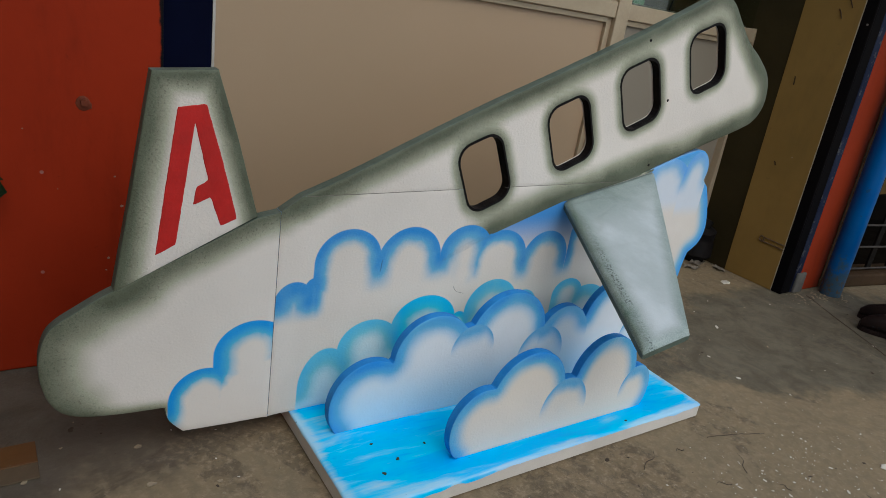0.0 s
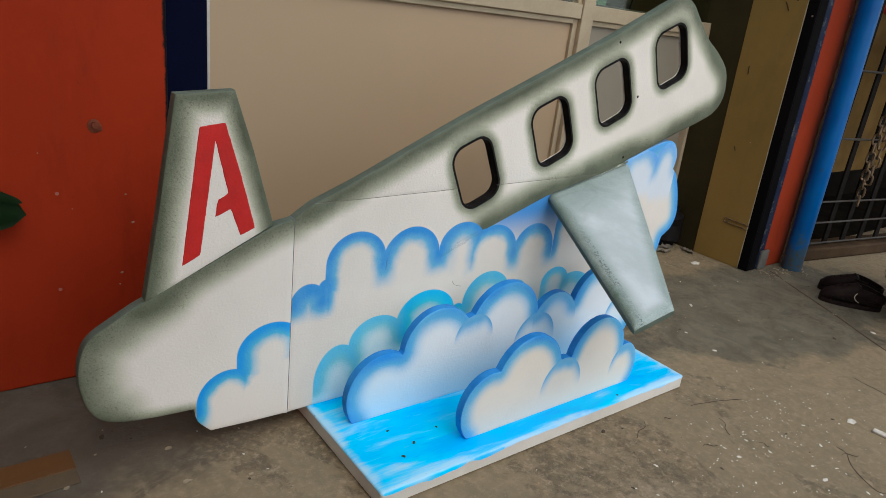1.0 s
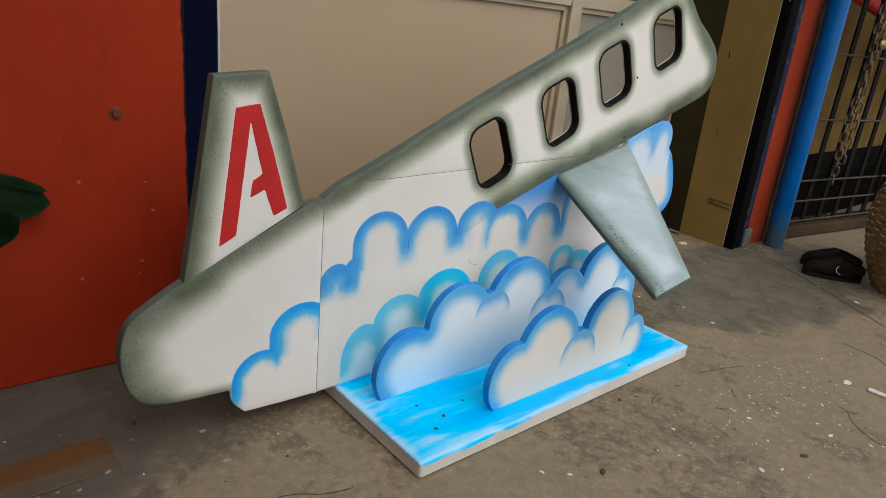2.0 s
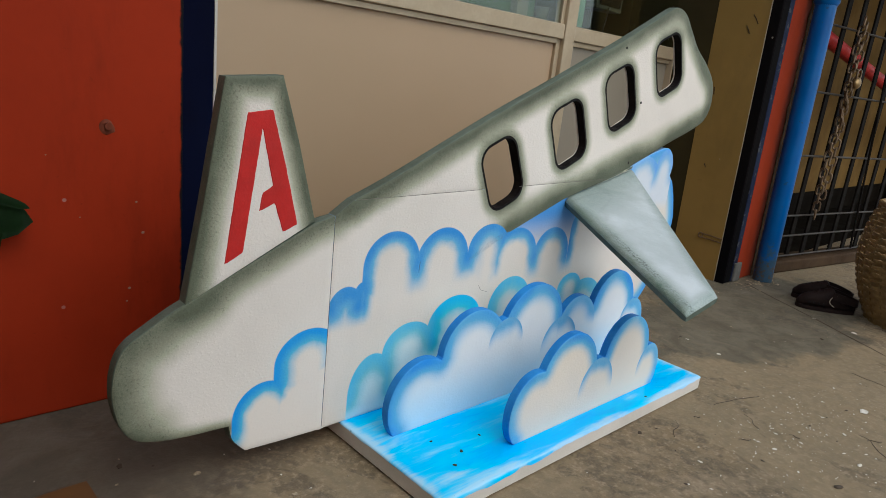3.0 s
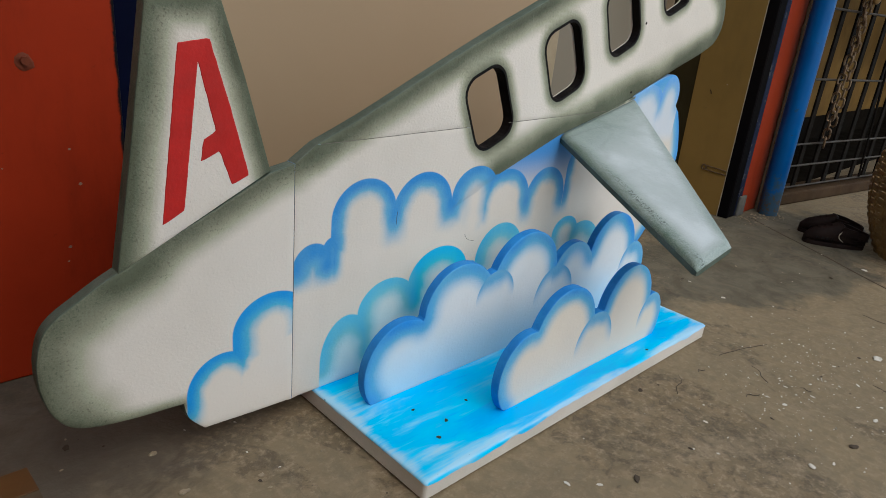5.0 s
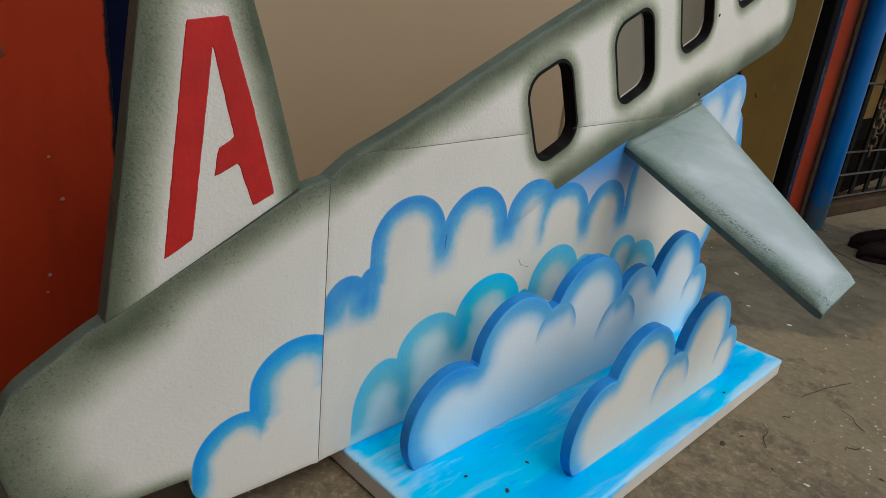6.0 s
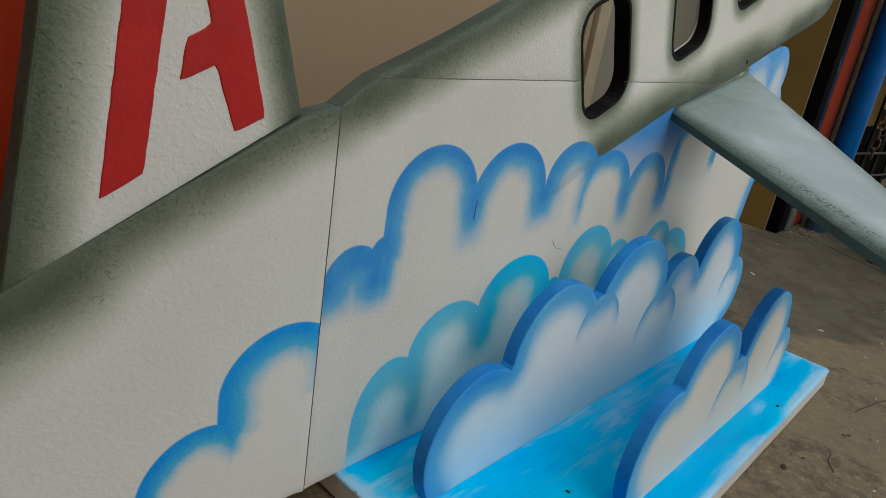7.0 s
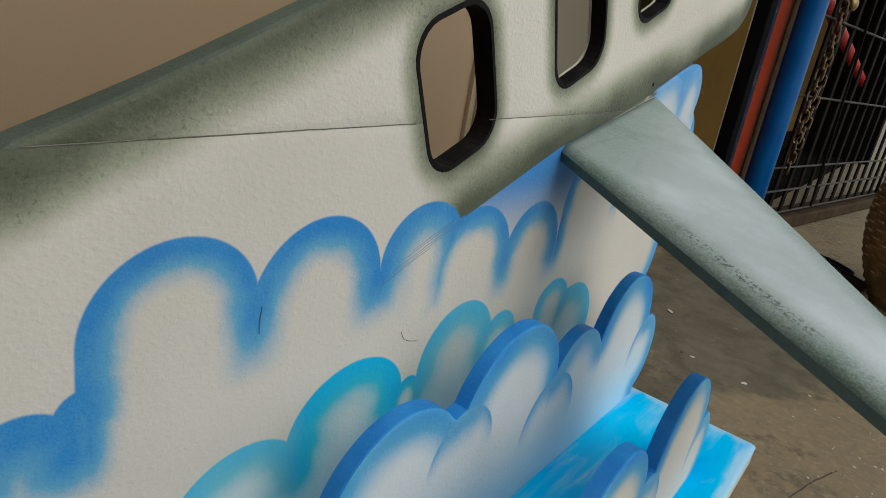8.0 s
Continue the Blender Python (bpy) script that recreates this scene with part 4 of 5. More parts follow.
def above_seam(p):
    return p[1] - (SEAM_A[1] + (p[0] - SEAM_A[0]) * (SEAM_B[1] - SEAM_A[1]) / (SEAM_B[0] - SEAM_A[0]))


def seam_with_notch(upper):
    """The seam from its left end to its right end, led round the first window's upper or lower part."""
    w = WINDOWS[0]
    arc = sorted((p for p in w if (above_seam(p) > 0) == upper), key=lambda p: p[0])
    c = np.mean(w, 0)
    arc = sorted((p for p in w if (above_seam(p) > 0) == upper), key=lambda p: -math.atan2(p[1] - c[1], p[0] - c[0]) if upper else math.atan2(p[1] - c[1], p[0] - c[0]) % math.tau)
    cross = []
    for a, b in zip(w, w[1:] + w[:1]):
        if (above_seam(a) > 0) != (above_seam(b) > 0):
            t = above_seam(a) / (above_seam(a) - above_seam(b))
            cross.append((a[0] + t * (b[0] - a[0]), a[1] + t * (b[1] - a[1])))
    cross.sort()
    if arc[0][0] > arc[-1][0]:
        arc.reverse()
    return straight(SEAM_A, cross[0], 12) + arc + straight(cross[1], SEAM_B, 14)


SEAM = [SEAM_A, SEAM_B]
JOINT = [(0.0, 0.0), (0.0, 0.62)]
W1_LINE = WINDOWS[0] + WINDOWS[0][:1]
tail_outline = TAIL_TOP + TAIL_EDGE[1:] + TAIL_CLOUD[1:] + [(-0.1, 0.049), (-0.0006, 0.046), (-0.0006, 0.3)]
tail_outline[0] = (-0.0006, 0.605)
part("tail_section", slab(tail_outline, thick=T, spray=spray_body, tight=[JOINT], bevel=0.005), [body_tail, m_side_grey, m_side_grey, m_foam], plane, "white foam tail with grey sprayed end and a painted cloud")

right_edge = (spline([(1.247, 0.703), (1.375, 0.748), (1.48, 0.772), (1.530, 0.752), (1.552, 0.706), (1.545, 0.664)], 4) +
              spline([(1.575, 0.640), (1.612, 0.570), (1.640, 0.480), (1.622, 0.420), (1.575, 0.385)], 5) +
              spline([(1.566, 0.340), (1.550, 0.250), (1.490, 0.170), (1.400, 0.110), (1.330, 0.052)], 5))
board_outline = [(0.0, 0.048), (0.0, 0.30), (0.0, 0.606)] + seam_with_notch(False) + [(1.18, 0.6855)] + right_edge


def spray_board(co):
    rim = soft(gap_to(co, right_edge), 0.075, 1.2)
    return np.where((co[:, 0] > 1.2) & (co[:, 1] < 0.72), rim, spray_body(co))


part("cloud_board", slab(board_outline, thick=T, spray=spray_board, tight=[JOINT, SEAM], sides=[(W1_LINE, 2), ([(0, 0.606), (0.05, 0.641)], 4), ([(1.105, 0.664), (1.18, 0.6855), (1.247, 0.703)], 4)]), [body_board, m_side_pale, m_black, m_foam, m_side_grey], plane, "white foam board with airbrushed blue clouds")
fuselage_outline = TOP[:-1] + seam_with_notch(True)[::-1][:-1]
part("fuselage", slab(fuselage_outline, WINDOWS[1:], thick=T, spray=spray_body, bevel=0.006, tight=[SEAM, BELLY[3:]], sides=[(W1_LINE, 2)]), [body_plain, m_side_grey, m_black, m_foam], plane, "grey sprayed white foam fuselage with four window holes")
for w in WINDOWS:
    bm = bmesh.new()
    c = np.mean(w, 0)
    wa = np.array(w)
    nrm = wa - c
    nrm /= np.linalg.norm(nrm, axis=1)[:, None]
    rings = [[bm.verts.new((q[0], y, q[1])) for q in wa + k * nrm] for k, y in ((0.0005, 0.009), (0.0005, -0.0006), (0.0075, -0.0006), (0.0085, 0.0004))]
    for ra, rb in zip(rings, rings[1:]):
        for i in range(len(w)):
            bm.faces.new((ra[i], ra[(i + 1) % len(w)], rb[(i + 1) % len(w)], rb[i]))
    bmesh.ops.recalc_face_normals(bm, faces=bm.faces[:])
    part("window_outline", bm, m_black, plane, "black painted window outline")

FIN = [(-0.352, 0.441), (-0.054, 0.597)]
FIN_LEFT = [(-0.352, 0.441), (-0.316, 0.650), (-0.276, 0.903)]
FIN_TOP = [(-0.276, 0.903), (-0.150, 0.914)]
FIN_RIGHT = [(-0.150, 0.914), (-0.106, 0.780), (-0.054, 0.597)]


def spray_fin(co):
    s = soft(gap_to(co, FIN_LEFT), 0.066, 0.6)
    s = np.maximum(s, soft(gap_to(co, FIN_TOP), 0.060, 0.65))
    return np.maximum(s, soft(gap_to(co, FIN_RIGHT), 0.054, 0.65))


fin_outline = straight(FIN[1], FIN[0], 10)[:-1] + straight(FIN_LEFT[0], FIN_LEFT[1], 8)[:-1] + straight(FIN_LEFT[1], FIN_LEFT[2], 8)[:-1] + straight(*FIN_TOP, 6)[:-1] + \
    straight(FIN_RIGHT[0], FIN_RIGHT[1], 6)[:-1] + straight(FIN_RIGHT[1], FIN_RIGHT[2], 6)[:-1]
fin = part("tail_fin", slab(fin_outline, thick=T, cell=0.010, spray=spray_fin), [body_plain, m_side_grey, m_side_grey, m_foam], plane, "white foam fin with grey sprayed edges")
LETTER = [(-0.228, 0.835), (-0.172, 0.844), (-0.140, 0.739), (-0.101, 0.595), (-0.136, 0.579), (-0.159, 0.646), (-0.195, 0.629), (-0.189, 0.669),
          (-0.165, 0.683), (-0.194, 0.806), (-0.229, 0.542), (-0.270, 0.519)]
edge = []
for (ax, az), (bx, bz) in zip(LETTER, LETTER[1:] + LETTER[:1]):
    run = math.hypot(bx - ax, bz - az)
    for k in range(max(3, int(run / 0.006))):
        u = k / max(3, int(run / 0.006))
        u = 0.0015 / run if k == 0 else u
        x, z = ax + (bx - ax) * u, az + (bz - az) * u
        edge.append((x + 0.0008 * noise.noise(Vector((x * 70, 0, z * 70))), z + 0.0008 * noise.noise(Vector((x * 70, 5, z * 70)))))
bm = bmesh.new()
face = bm.faces.new([bm.verts.new((x, -0.0005, z)) for x, z in edge])
ext = bmesh.ops.extrude_face_region(bm, geom=[face])
for v in ext["geom"]:
    if isinstance(v, bmesh.types.BMVert):
        v.co.y = 0.001
bmesh.ops.recalc_face_normals(bm, faces=bm.faces[:])
front = [f for f in bm.faces if abs(f.normal.y) > 0.9 and f.calc_center_median().y < 0]
bmesh.ops.inset_region(bm, faces=front, thickness=0.0012, depth=0.0008)
part("letter", bm, m_letter, fin, "red painted letter A")

# wing, standing out towards the yard and drooping
wing_corners = [Vector((0.883, -0.002, 0.606)), Vector((1.262, -0.002, 0.699)), Vector((0.768, -0.597, 0.491)), Vector((0.620, -0.594, 0.462))]
along = (wing_corners[1] - wing_corners[0]).normalized()
out_dir = ((wing_corners[3] - wing_corners[0]) + (wing_corners[2] - wing_corners[1])).normalized()
up_dir = out_dir.cross(along).normalized()
up_dir = up_dir if up_dir.z > 0 else -up_dir
bm = bmesh.new()
NU, NV, WT = 30, 46, 0.030
layer = bm.verts.layers.float.new("spray")
front_layer = bm.verts.layers.float.new("front")
root_layer = bm.verts.layers.float.new("root")


def wing_point(u, v):
    a = wing_corners[0].lerp(wing_corners[3], v)
    b = wing_corners[1].lerp(wing_corners[2], v)
    return a.lerp(b, u), (b - a).length


grids = []
for lower in (0, 1):
    g = []
    for j in range(NV + 1):
        row = []
        for i in range(NU + 1):
            u, v = i / NU, j / NV
            p, chord = wing_point(u, v)
            du = min(u, 1 - u) * chord
            dv = (1 - v) * 0.62
            rnd = 0.010 * (max(0, 1 - du / 0.014) ** 2 + max(0, 1 - dv / 0.012) ** 2)
            vert = bm.verts.new(p - up_dir * (WT - rnd * 0.4 if lower else min(rnd, 0.011)))
            d_front, d_back = u * chord, (1 - u) * chord
            s = max(soft(np.array(d_front), 0.085, 0.9), soft(np.array(d_back), 0.060, 1.0) * 0.75, soft(np.array(dv), 0.055, 1.0) * 0.8, soft(np.array(v * 0.62), 0.24, 1.0) * 0.72)
            vert[root_layer] = v
            vert[front_layer] = float(soft(np.array(d_front), 0.075, 1.1))
            vert[layer] = float(s) if not lower else 1.0
            row.append(vert)
        g.append(row)
    grids.append(g)
for k, g in enumerate(grids):
    for j in range(NV):
        for i in range(NU):
            f = bm.faces.new((g[j][i], g[j][i + 1], g[j + 1][i + 1], g[j + 1][i]))
            f.smooth = True
            f.material_index = 0 if not k else 1
ring = [[g[j][0] for j in range(NV + 1)] + [g[NV][i] for i in range(1, NU + 1)] + [g[j][NU] for j in range(NV - 1, -1, -1)] + [g[0][i] for i in range(NU - 1, 0, -1)] for g in grids]
for i in range(len(ring[0])):
    f = bm.faces.new((ring[0][i], ring[0][(i + 1) % len(ring[0])], ring[1][(i + 1) % len(ring[0])], ring[1][i]))
    f.material_index = 1
bmesh.ops.recalc_face_normals(bm, faces=bm.faces[:])


def mat_wing():
    n = Net("wing_foam")
    k = n.attr("spray")
    base = n.mix(n.ramp(n.noise(6, 5, 0.65, stretch=(1, 0.5, 1)), 0.35, 0.65), (0.60, 0.655, 0.68), (0.46, 0.52, 0.53))
    grain = n.ramp(n.noise(320, 3, 0.75), 0.3, 0.7, -0.16, 0.16, False)
    cloudy = n.ramp(n.noise(11, 4, 0.65, warp=0.6), 0.3, 0.7, -0.11, 0.11, False)
    cover = n.math("ADD", n.math("MULTIPLY", k, 0.86), n.math("MULTIPLY", n.math("ADD", grain, cloudy), n.math("ADD", k, 0.25)), True)
    c = n.mix(cover, base, n.mix(n.ramp(n.noise(9, 3), 0.35, 0.65), (0.110, 0.168, 0.128), (0.155, 0.210, 0.168)))
    vein = n.math("ABSOLUTE", n.math("SUBTRACT", n.noise(1.7, 2, 0.5, stretch=(0.7, 1.7, 1), warp=0.3), 0.5))
    vein = n.math("MULTIPLY", n.ramp(vein, 0.016, 0.002), n.math("MULTIPLY", n.ramp(n.attr("root"), 0.55, 0.15), n.ramp(n.noise(4, 2), 0.42, 0.56)))
    c = n.mix(n.math("MULTIPLY", vein, 0.22), c, (0.15, 0.18, 0.16))
    pits = n.math("MULTIPLY", n.ramp(n.noise(170, 3, 0.7), 0.50, 0.57), n.math("MULTIPLY", n.ramp(n.attr("front"), 0.36, 0.54), n.ramp(n.attr("front"), 0.92, 0.74)))
    pits = n.math("MULTIPLY", pits, n.math("MULTIPLY", n.ramp(n.noise(7, 2), 0.34, 0.52), n.ramp(n.attr("root"), 0.25, 0.55, 0.2, 1)))
    c = n.mix(n.math("MULTIPLY", pits, 0.75), c, (0.04, 0.05, 0.042))
    return n.done(c, 0.5, foam_relief(n), spec=0.35)


m_wing = mat_wing()
m_wing_edge = mat_simple("wing_edge_spray", (0.075, 0.105, 0.082), (0.12, 0.155, 0.125), 11, 0.65, 0.5, 0.003, grain=200)
part("wing", bm, [m_wing, m_wing_edge], plane, "pale grey-blue foam wing with darker edges")

def seam_z(x):
    return SEAM_A[1] + (x - SEAM_A[0]) * (SEAM_B[1] - SEAM_A[1]) / (SEAM_B[0] - SEAM_A[0])


for x0, x1 in ((0.06, 0.488), (0.646, 1.10)):
    xs = np.linspace(x0, x1, 24)
    part("seam_line", tube([(x, -0.0001 + 0.0003 * noise.noise(Vector((x * 40, 0, 0))), seam_z(x) + 0.0006 * noise.noise(Vector((x * 30, 5, 0)))) for x in xs], 0.0007, 5), m_seam, plane, "thin dark glued seam")
part("seam_line", tube([(0.0004 * noise.noise(Vector((0, z * 40, 0))), -0.0001, z) for z in np.linspace(0.055, 0.598, 24)], 0.0006, 5), m_seam, plane, "thin dark glued seam")
for x, z in ((1.090, 1.097), (1.236, 0.929), (1.226, 0.719)):
    part("pin_hole", tube([(x, 0.0004, z), (x, -0.0008, z)], 0.0045, 8), m_black, plane, "small black hole")
part("scratch", tube(spline([(0.523, -0.001, 0.361), (0.530, -0.0015, 0.349), (0.542, -0.001, 0.341), (0.562, -0.0015, 0.335)], 4), 0.0005, 5), m_seam, plane, "dark hair-thin curved scratch")
part("scratch", tube(spline([(0.281, -0.0006, 0.462), (0.279, -0.001, 0.445), (0.280, -0.0006, 0.430)], 4), 0.0006, 5), m_pencil, plane, "dark hair-thin scratch")
for k, (lift, x0, x1) in enumerate(((0.0, 0.470, 0.628), (0.004, 0.486, 0.622), (0.009, 0.505, 0.600), (-0.004, 0.468, 0.560), (0.013, 0.520, 0.612))):
    pts = [(x, -0.00012, 0.452 + 0.378 * (x - 0.478) + lift + 0.0012 * noise.noise(Vector((x * 20, k * 3.0, 0)))) for x in np.linspace(x0, x1, 14)]
    part("pencil_line", tube(pts, 0.00028 + 0.00008 * (k % 2), 5), m_pencil, plane, "thin grey cutting mark")

# painted base and the two standing clouds
base = thing("display_base", "white foam base sheet with sky-blue brushed paint", "base")
BT = 0.048
bm = bmesh.new()
base_outline = rounded_rect(0, 0, 1.216, 0.64, 0.009, 0, 4)
edge_layer = bm.verts.layers.float.new("edge")
rings = []
for inset, z in ((0.008, 0.0), (0.008, 0.004), (0.0, 0.005), (0.0, BT - 0.006), (0.002, BT - 0.002), (0.006, BT), (0.03, BT), (0.07, BT)):
    ring = []
    for x, y in base_outline:
        sx, sy = (1 - 2 * inset / 1.216), (1 - 2 * inset / 0.64)
        v = bm.verts.new((0.668 + x * sx, -0.08 + y * sy, z))
        v[edge_layer] = inset if z >= BT - 0.001 else 0.0
        ring.append(v)
    rings.append(ring)
for k, (ra, rb) in enumerate(zip(rings, rings[1:])):
    for i in range(len(ra)):
        f = bm.faces.new((ra[i], ra[(i + 1) % len(ra)], rb[(i + 1) % len(ra)], rb[i]))
        f.material_index = 1 if k < 4 else 0
        f.smooth = k in (3, 4)
bm.faces.new(rings[-1])
bm.faces.new(rings[0][::-1])
for f in bm.faces:
    f.material_index = 0
bmesh.ops.recalc_face_normals(bm, faces=bm.faces[:])
part("sheet", bm, m_foam, base, "white foam sheet")
bm = bmesh.new()
edge_layer = bm.verts.layers.float.new("edge")
coat_line = [p for a, b in zip(base_outline, base_outline[1:] + base_outline[:1]) for p in straight(a, b, max(1, int(math.dist(a, b) / 0.012)))[:-1]]


def overrun(x, y):
    """How far the paint has run down the side of the sheet."""
    blot = noise.noise(Vector((x * 5.0, y * 5.0, 2.0))) + 0.5 * noise.noise(Vector((x * 17.0, y * 17.0, 5.0)))
    return 0.022 * max(0.0, blot - 0.22) + 0.0035 * max(0.0, noise.noise(Vector((x * 40.0, y * 40.0, 8.0))))


rings = []
for inset, z, down in ((-0.0009, BT - 0.0045, 1), (-0.0009, BT - 0.0035, 0), (0.0016, BT - 0.0008, 0), (0.006, BT + 0.0008, 0), (0.03, BT + 0.0008, 0), (0.07, BT + 0.0008, 0)):
    rings.append([])
    for x, y in coat_line:
        v = bm.verts.new((0.668 + x * (1 - 2 * inset / 1.216), -0.08 + y * (1 - 2 * inset / 0.64), z - down * overrun(x, y)))
        v[edge_layer] = 0.02 if inset < 0 and overrun(x, y) > 0.004 else max(inset, 0.0)
        rings[-1].append(v)
for ra, rb in zip(rings, rings[1:]):
    for i in range(len(ra)):
        bm.faces.new((ra[i], ra[(i + 1) % len(ra)], rb[(i + 1) % len(ra)], rb[i])).smooth = True
bm.faces.new(rings[-1])
bmesh.ops.recalc_face_normals(bm, faces=bm.faces[:])
part("paint_coat", bm, m_base_top, base, "sky-blue brushed paint with white streaks")


def cloud_outline(ells, foot):
    """The outer line of overlapping ellipses standing on a foot line."""
    out = []
    for k, (x, z, rx, rz) in enumerate(ells):
        for deg in range(250, -72, -3):
            a = radians(deg)
            p = (x + rx * math.cos(a), z + rz * math.sin(a))
            if ells[0][0] < p[0] < ells[-1][0] and p[1] < 0.17:
                continue
            if p[1] < z and ells[0][0] < p[0] < ells[-1][0]:
                continue
            if p[1] > foot and not any(((p[0] - ex) / ew) ** 2 + ((p[1] - ez) / eh) ** 2 < 1 for j, (ex, ez, ew, eh) in enumerate(ells) if j != k):
                out.append(p)
    first, last = out[0], out[-1]
    count = max(4, int((last[0] - first[0]) / 0.03))
    out += [(last[0] + (first[0] - last[0]) * i / count, foot) for i in range(count + 1)]
    return out


def standing_cloud(label, ells, y, mat, rim):
    ob = thing("cloud_cutout", label, "cloud cutout", (0, y, 0), group="standing foam clouds")
    line = cloud_outline(ells, BT)
    arc = [p for p in line if p[1] > BT + 1e-6]

    def spray(co):
        return soft(gap_to(co, arc), rim, 1.15) * (0.75 + 0.25 * np.sin(co[:, 0] * 23) * np.cos(co[:, 0] * 11))

    sheet = slab(line, thick=0.023, spray=spray, cell=0.009)
    rim_bm = sheet.copy()
    bmesh.ops.delete(sheet, geom=[f for f in sheet.faces if f.material_index == 1], context="FACES")
    bmesh.ops.delete(rim_bm, geom=[f for f in rim_bm.faces if f.material_index != 1], context="FACES")
    part("sheet", sheet, [mat, m_side_blue, m_side_blue, m_back], ob, "white foam sheet with blue sprayed lobes")
    part("rim", rim_bm, [m_side_blue, m_side_blue], ob, "deep blue sprayed cut edge")
    return ob


BACK = [(0.220, 0.123, 0.113, 0.121), (0.399, 0.230, 0.120, 0.118), (0.528, 0.225, 0.073, 0.078), (0.650, 0.250, 0.138, 0.136), (0.790, 0.160, 0.090, 0.100),
        (0.872, 0.212, 0.100, 0.105), (1.080, 0.235, 0.129, 0.138), (1.213, 0.160, 0.078, 0.095)]
FRONT = [(0.440, 0.128, 0.100, 0.110), (0.578, 0.187, 0.126, 0.131), (0.718, 0.115, 0.085, 0.101), (0.866, 0.190, 0.123, 0.127), (1.008, 0.110, 0.068, 0.090)]
standing_cloud("long white foam cloud with blue sprayed rim on the base", BACK, -0.13, mat_cloud_back, 0.075)
standing_cloud("short cream foam cloud with blue sprayed rim on the base", FRONT, -0.33, mat_cloud_front, 0.058)

# ---- loose things in the yard ----
# cane basket
basket = thing("cane_basket", "large round woven cane basket with bulging sides", "basket", (3.00, -0.715, 0))


def basket_radius(z):
    return 0.22 + 0.135 * math.sin(math.pi * min(1.0, (z + 0.04) / 0.80)) ** 0.9


bm = bmesh.new()
ROWS, AROUND = 34, 60
for r in range(ROWS):
    z = 0.012 + r * 0.0165
    ring = []
    for k in range(AROUND):
        a = math.tau * k / AROUND
        wave = 0.0042 * (1 if (k // 2 + r) % 2 else -1) + random.uniform(-0.0015, 0.0015)
        rad = basket_radius(z) + wave
        ring.append(Vector((rad * math.cos(a), rad * math.sin(a), z + random.uniform(-0.0018, 0.0018))))
    prev = None
    loops = []
    for k in range(AROUND):
        rad_dir = Vector((ring[k].x, ring[k].y, 0)).normalized()
        loops.append([bm.verts.new(ring[k] + o) for o in (rad_dir * 0.0018 + Vector((0, 0, 0.0078)), rad_dir * 0.0032, rad_dir * 0.0018 - Vector((0, 0, 0.0078)), -rad_dir * 0.003)])
    for k in range(AROUND):
        a, b = loops[k], loops[(k + 1) % AROUND]
        for i in range(4):
            bm.faces.new((a[i], a[(i + 1) % 4], b[(i + 1) % 4], b[i]))
bmesh.ops.recalc_face_normals(bm, faces=bm.faces[:])
part("weave", bm, m_cane, basket, "woven brown cane strands", smooth=True)
for k in range(30):
    a = math.tau * (k + 0.5) / 30
    pts = [(basket_radius(z) * math.cos(a), basket_radius(z) * math.sin(a), z) for z in np.linspace(0.0, 0.57, 9)]
    part("stake", tube(pts, 0.005, 6), m_cane, basket)
part("rim", tube([(basket_radius(0.57) * math.cos(a), basket_radius(0.57) * math.sin(a), 0.578) for a in np.linspace(0, math.tau, 40, endpoint=False)], 0.013, 8, closed=True), m_cane, basket, smooth=True)
bm = bmesh.new()
bmesh.ops.create_cone(bm, cap_ends=True, segments=40, radius1=0.222, radius2=0.222, depth=0.012, matrix=Matrix.Translation((0, 0, 0.006)))
part("bottom", bm, m_cane, basket)


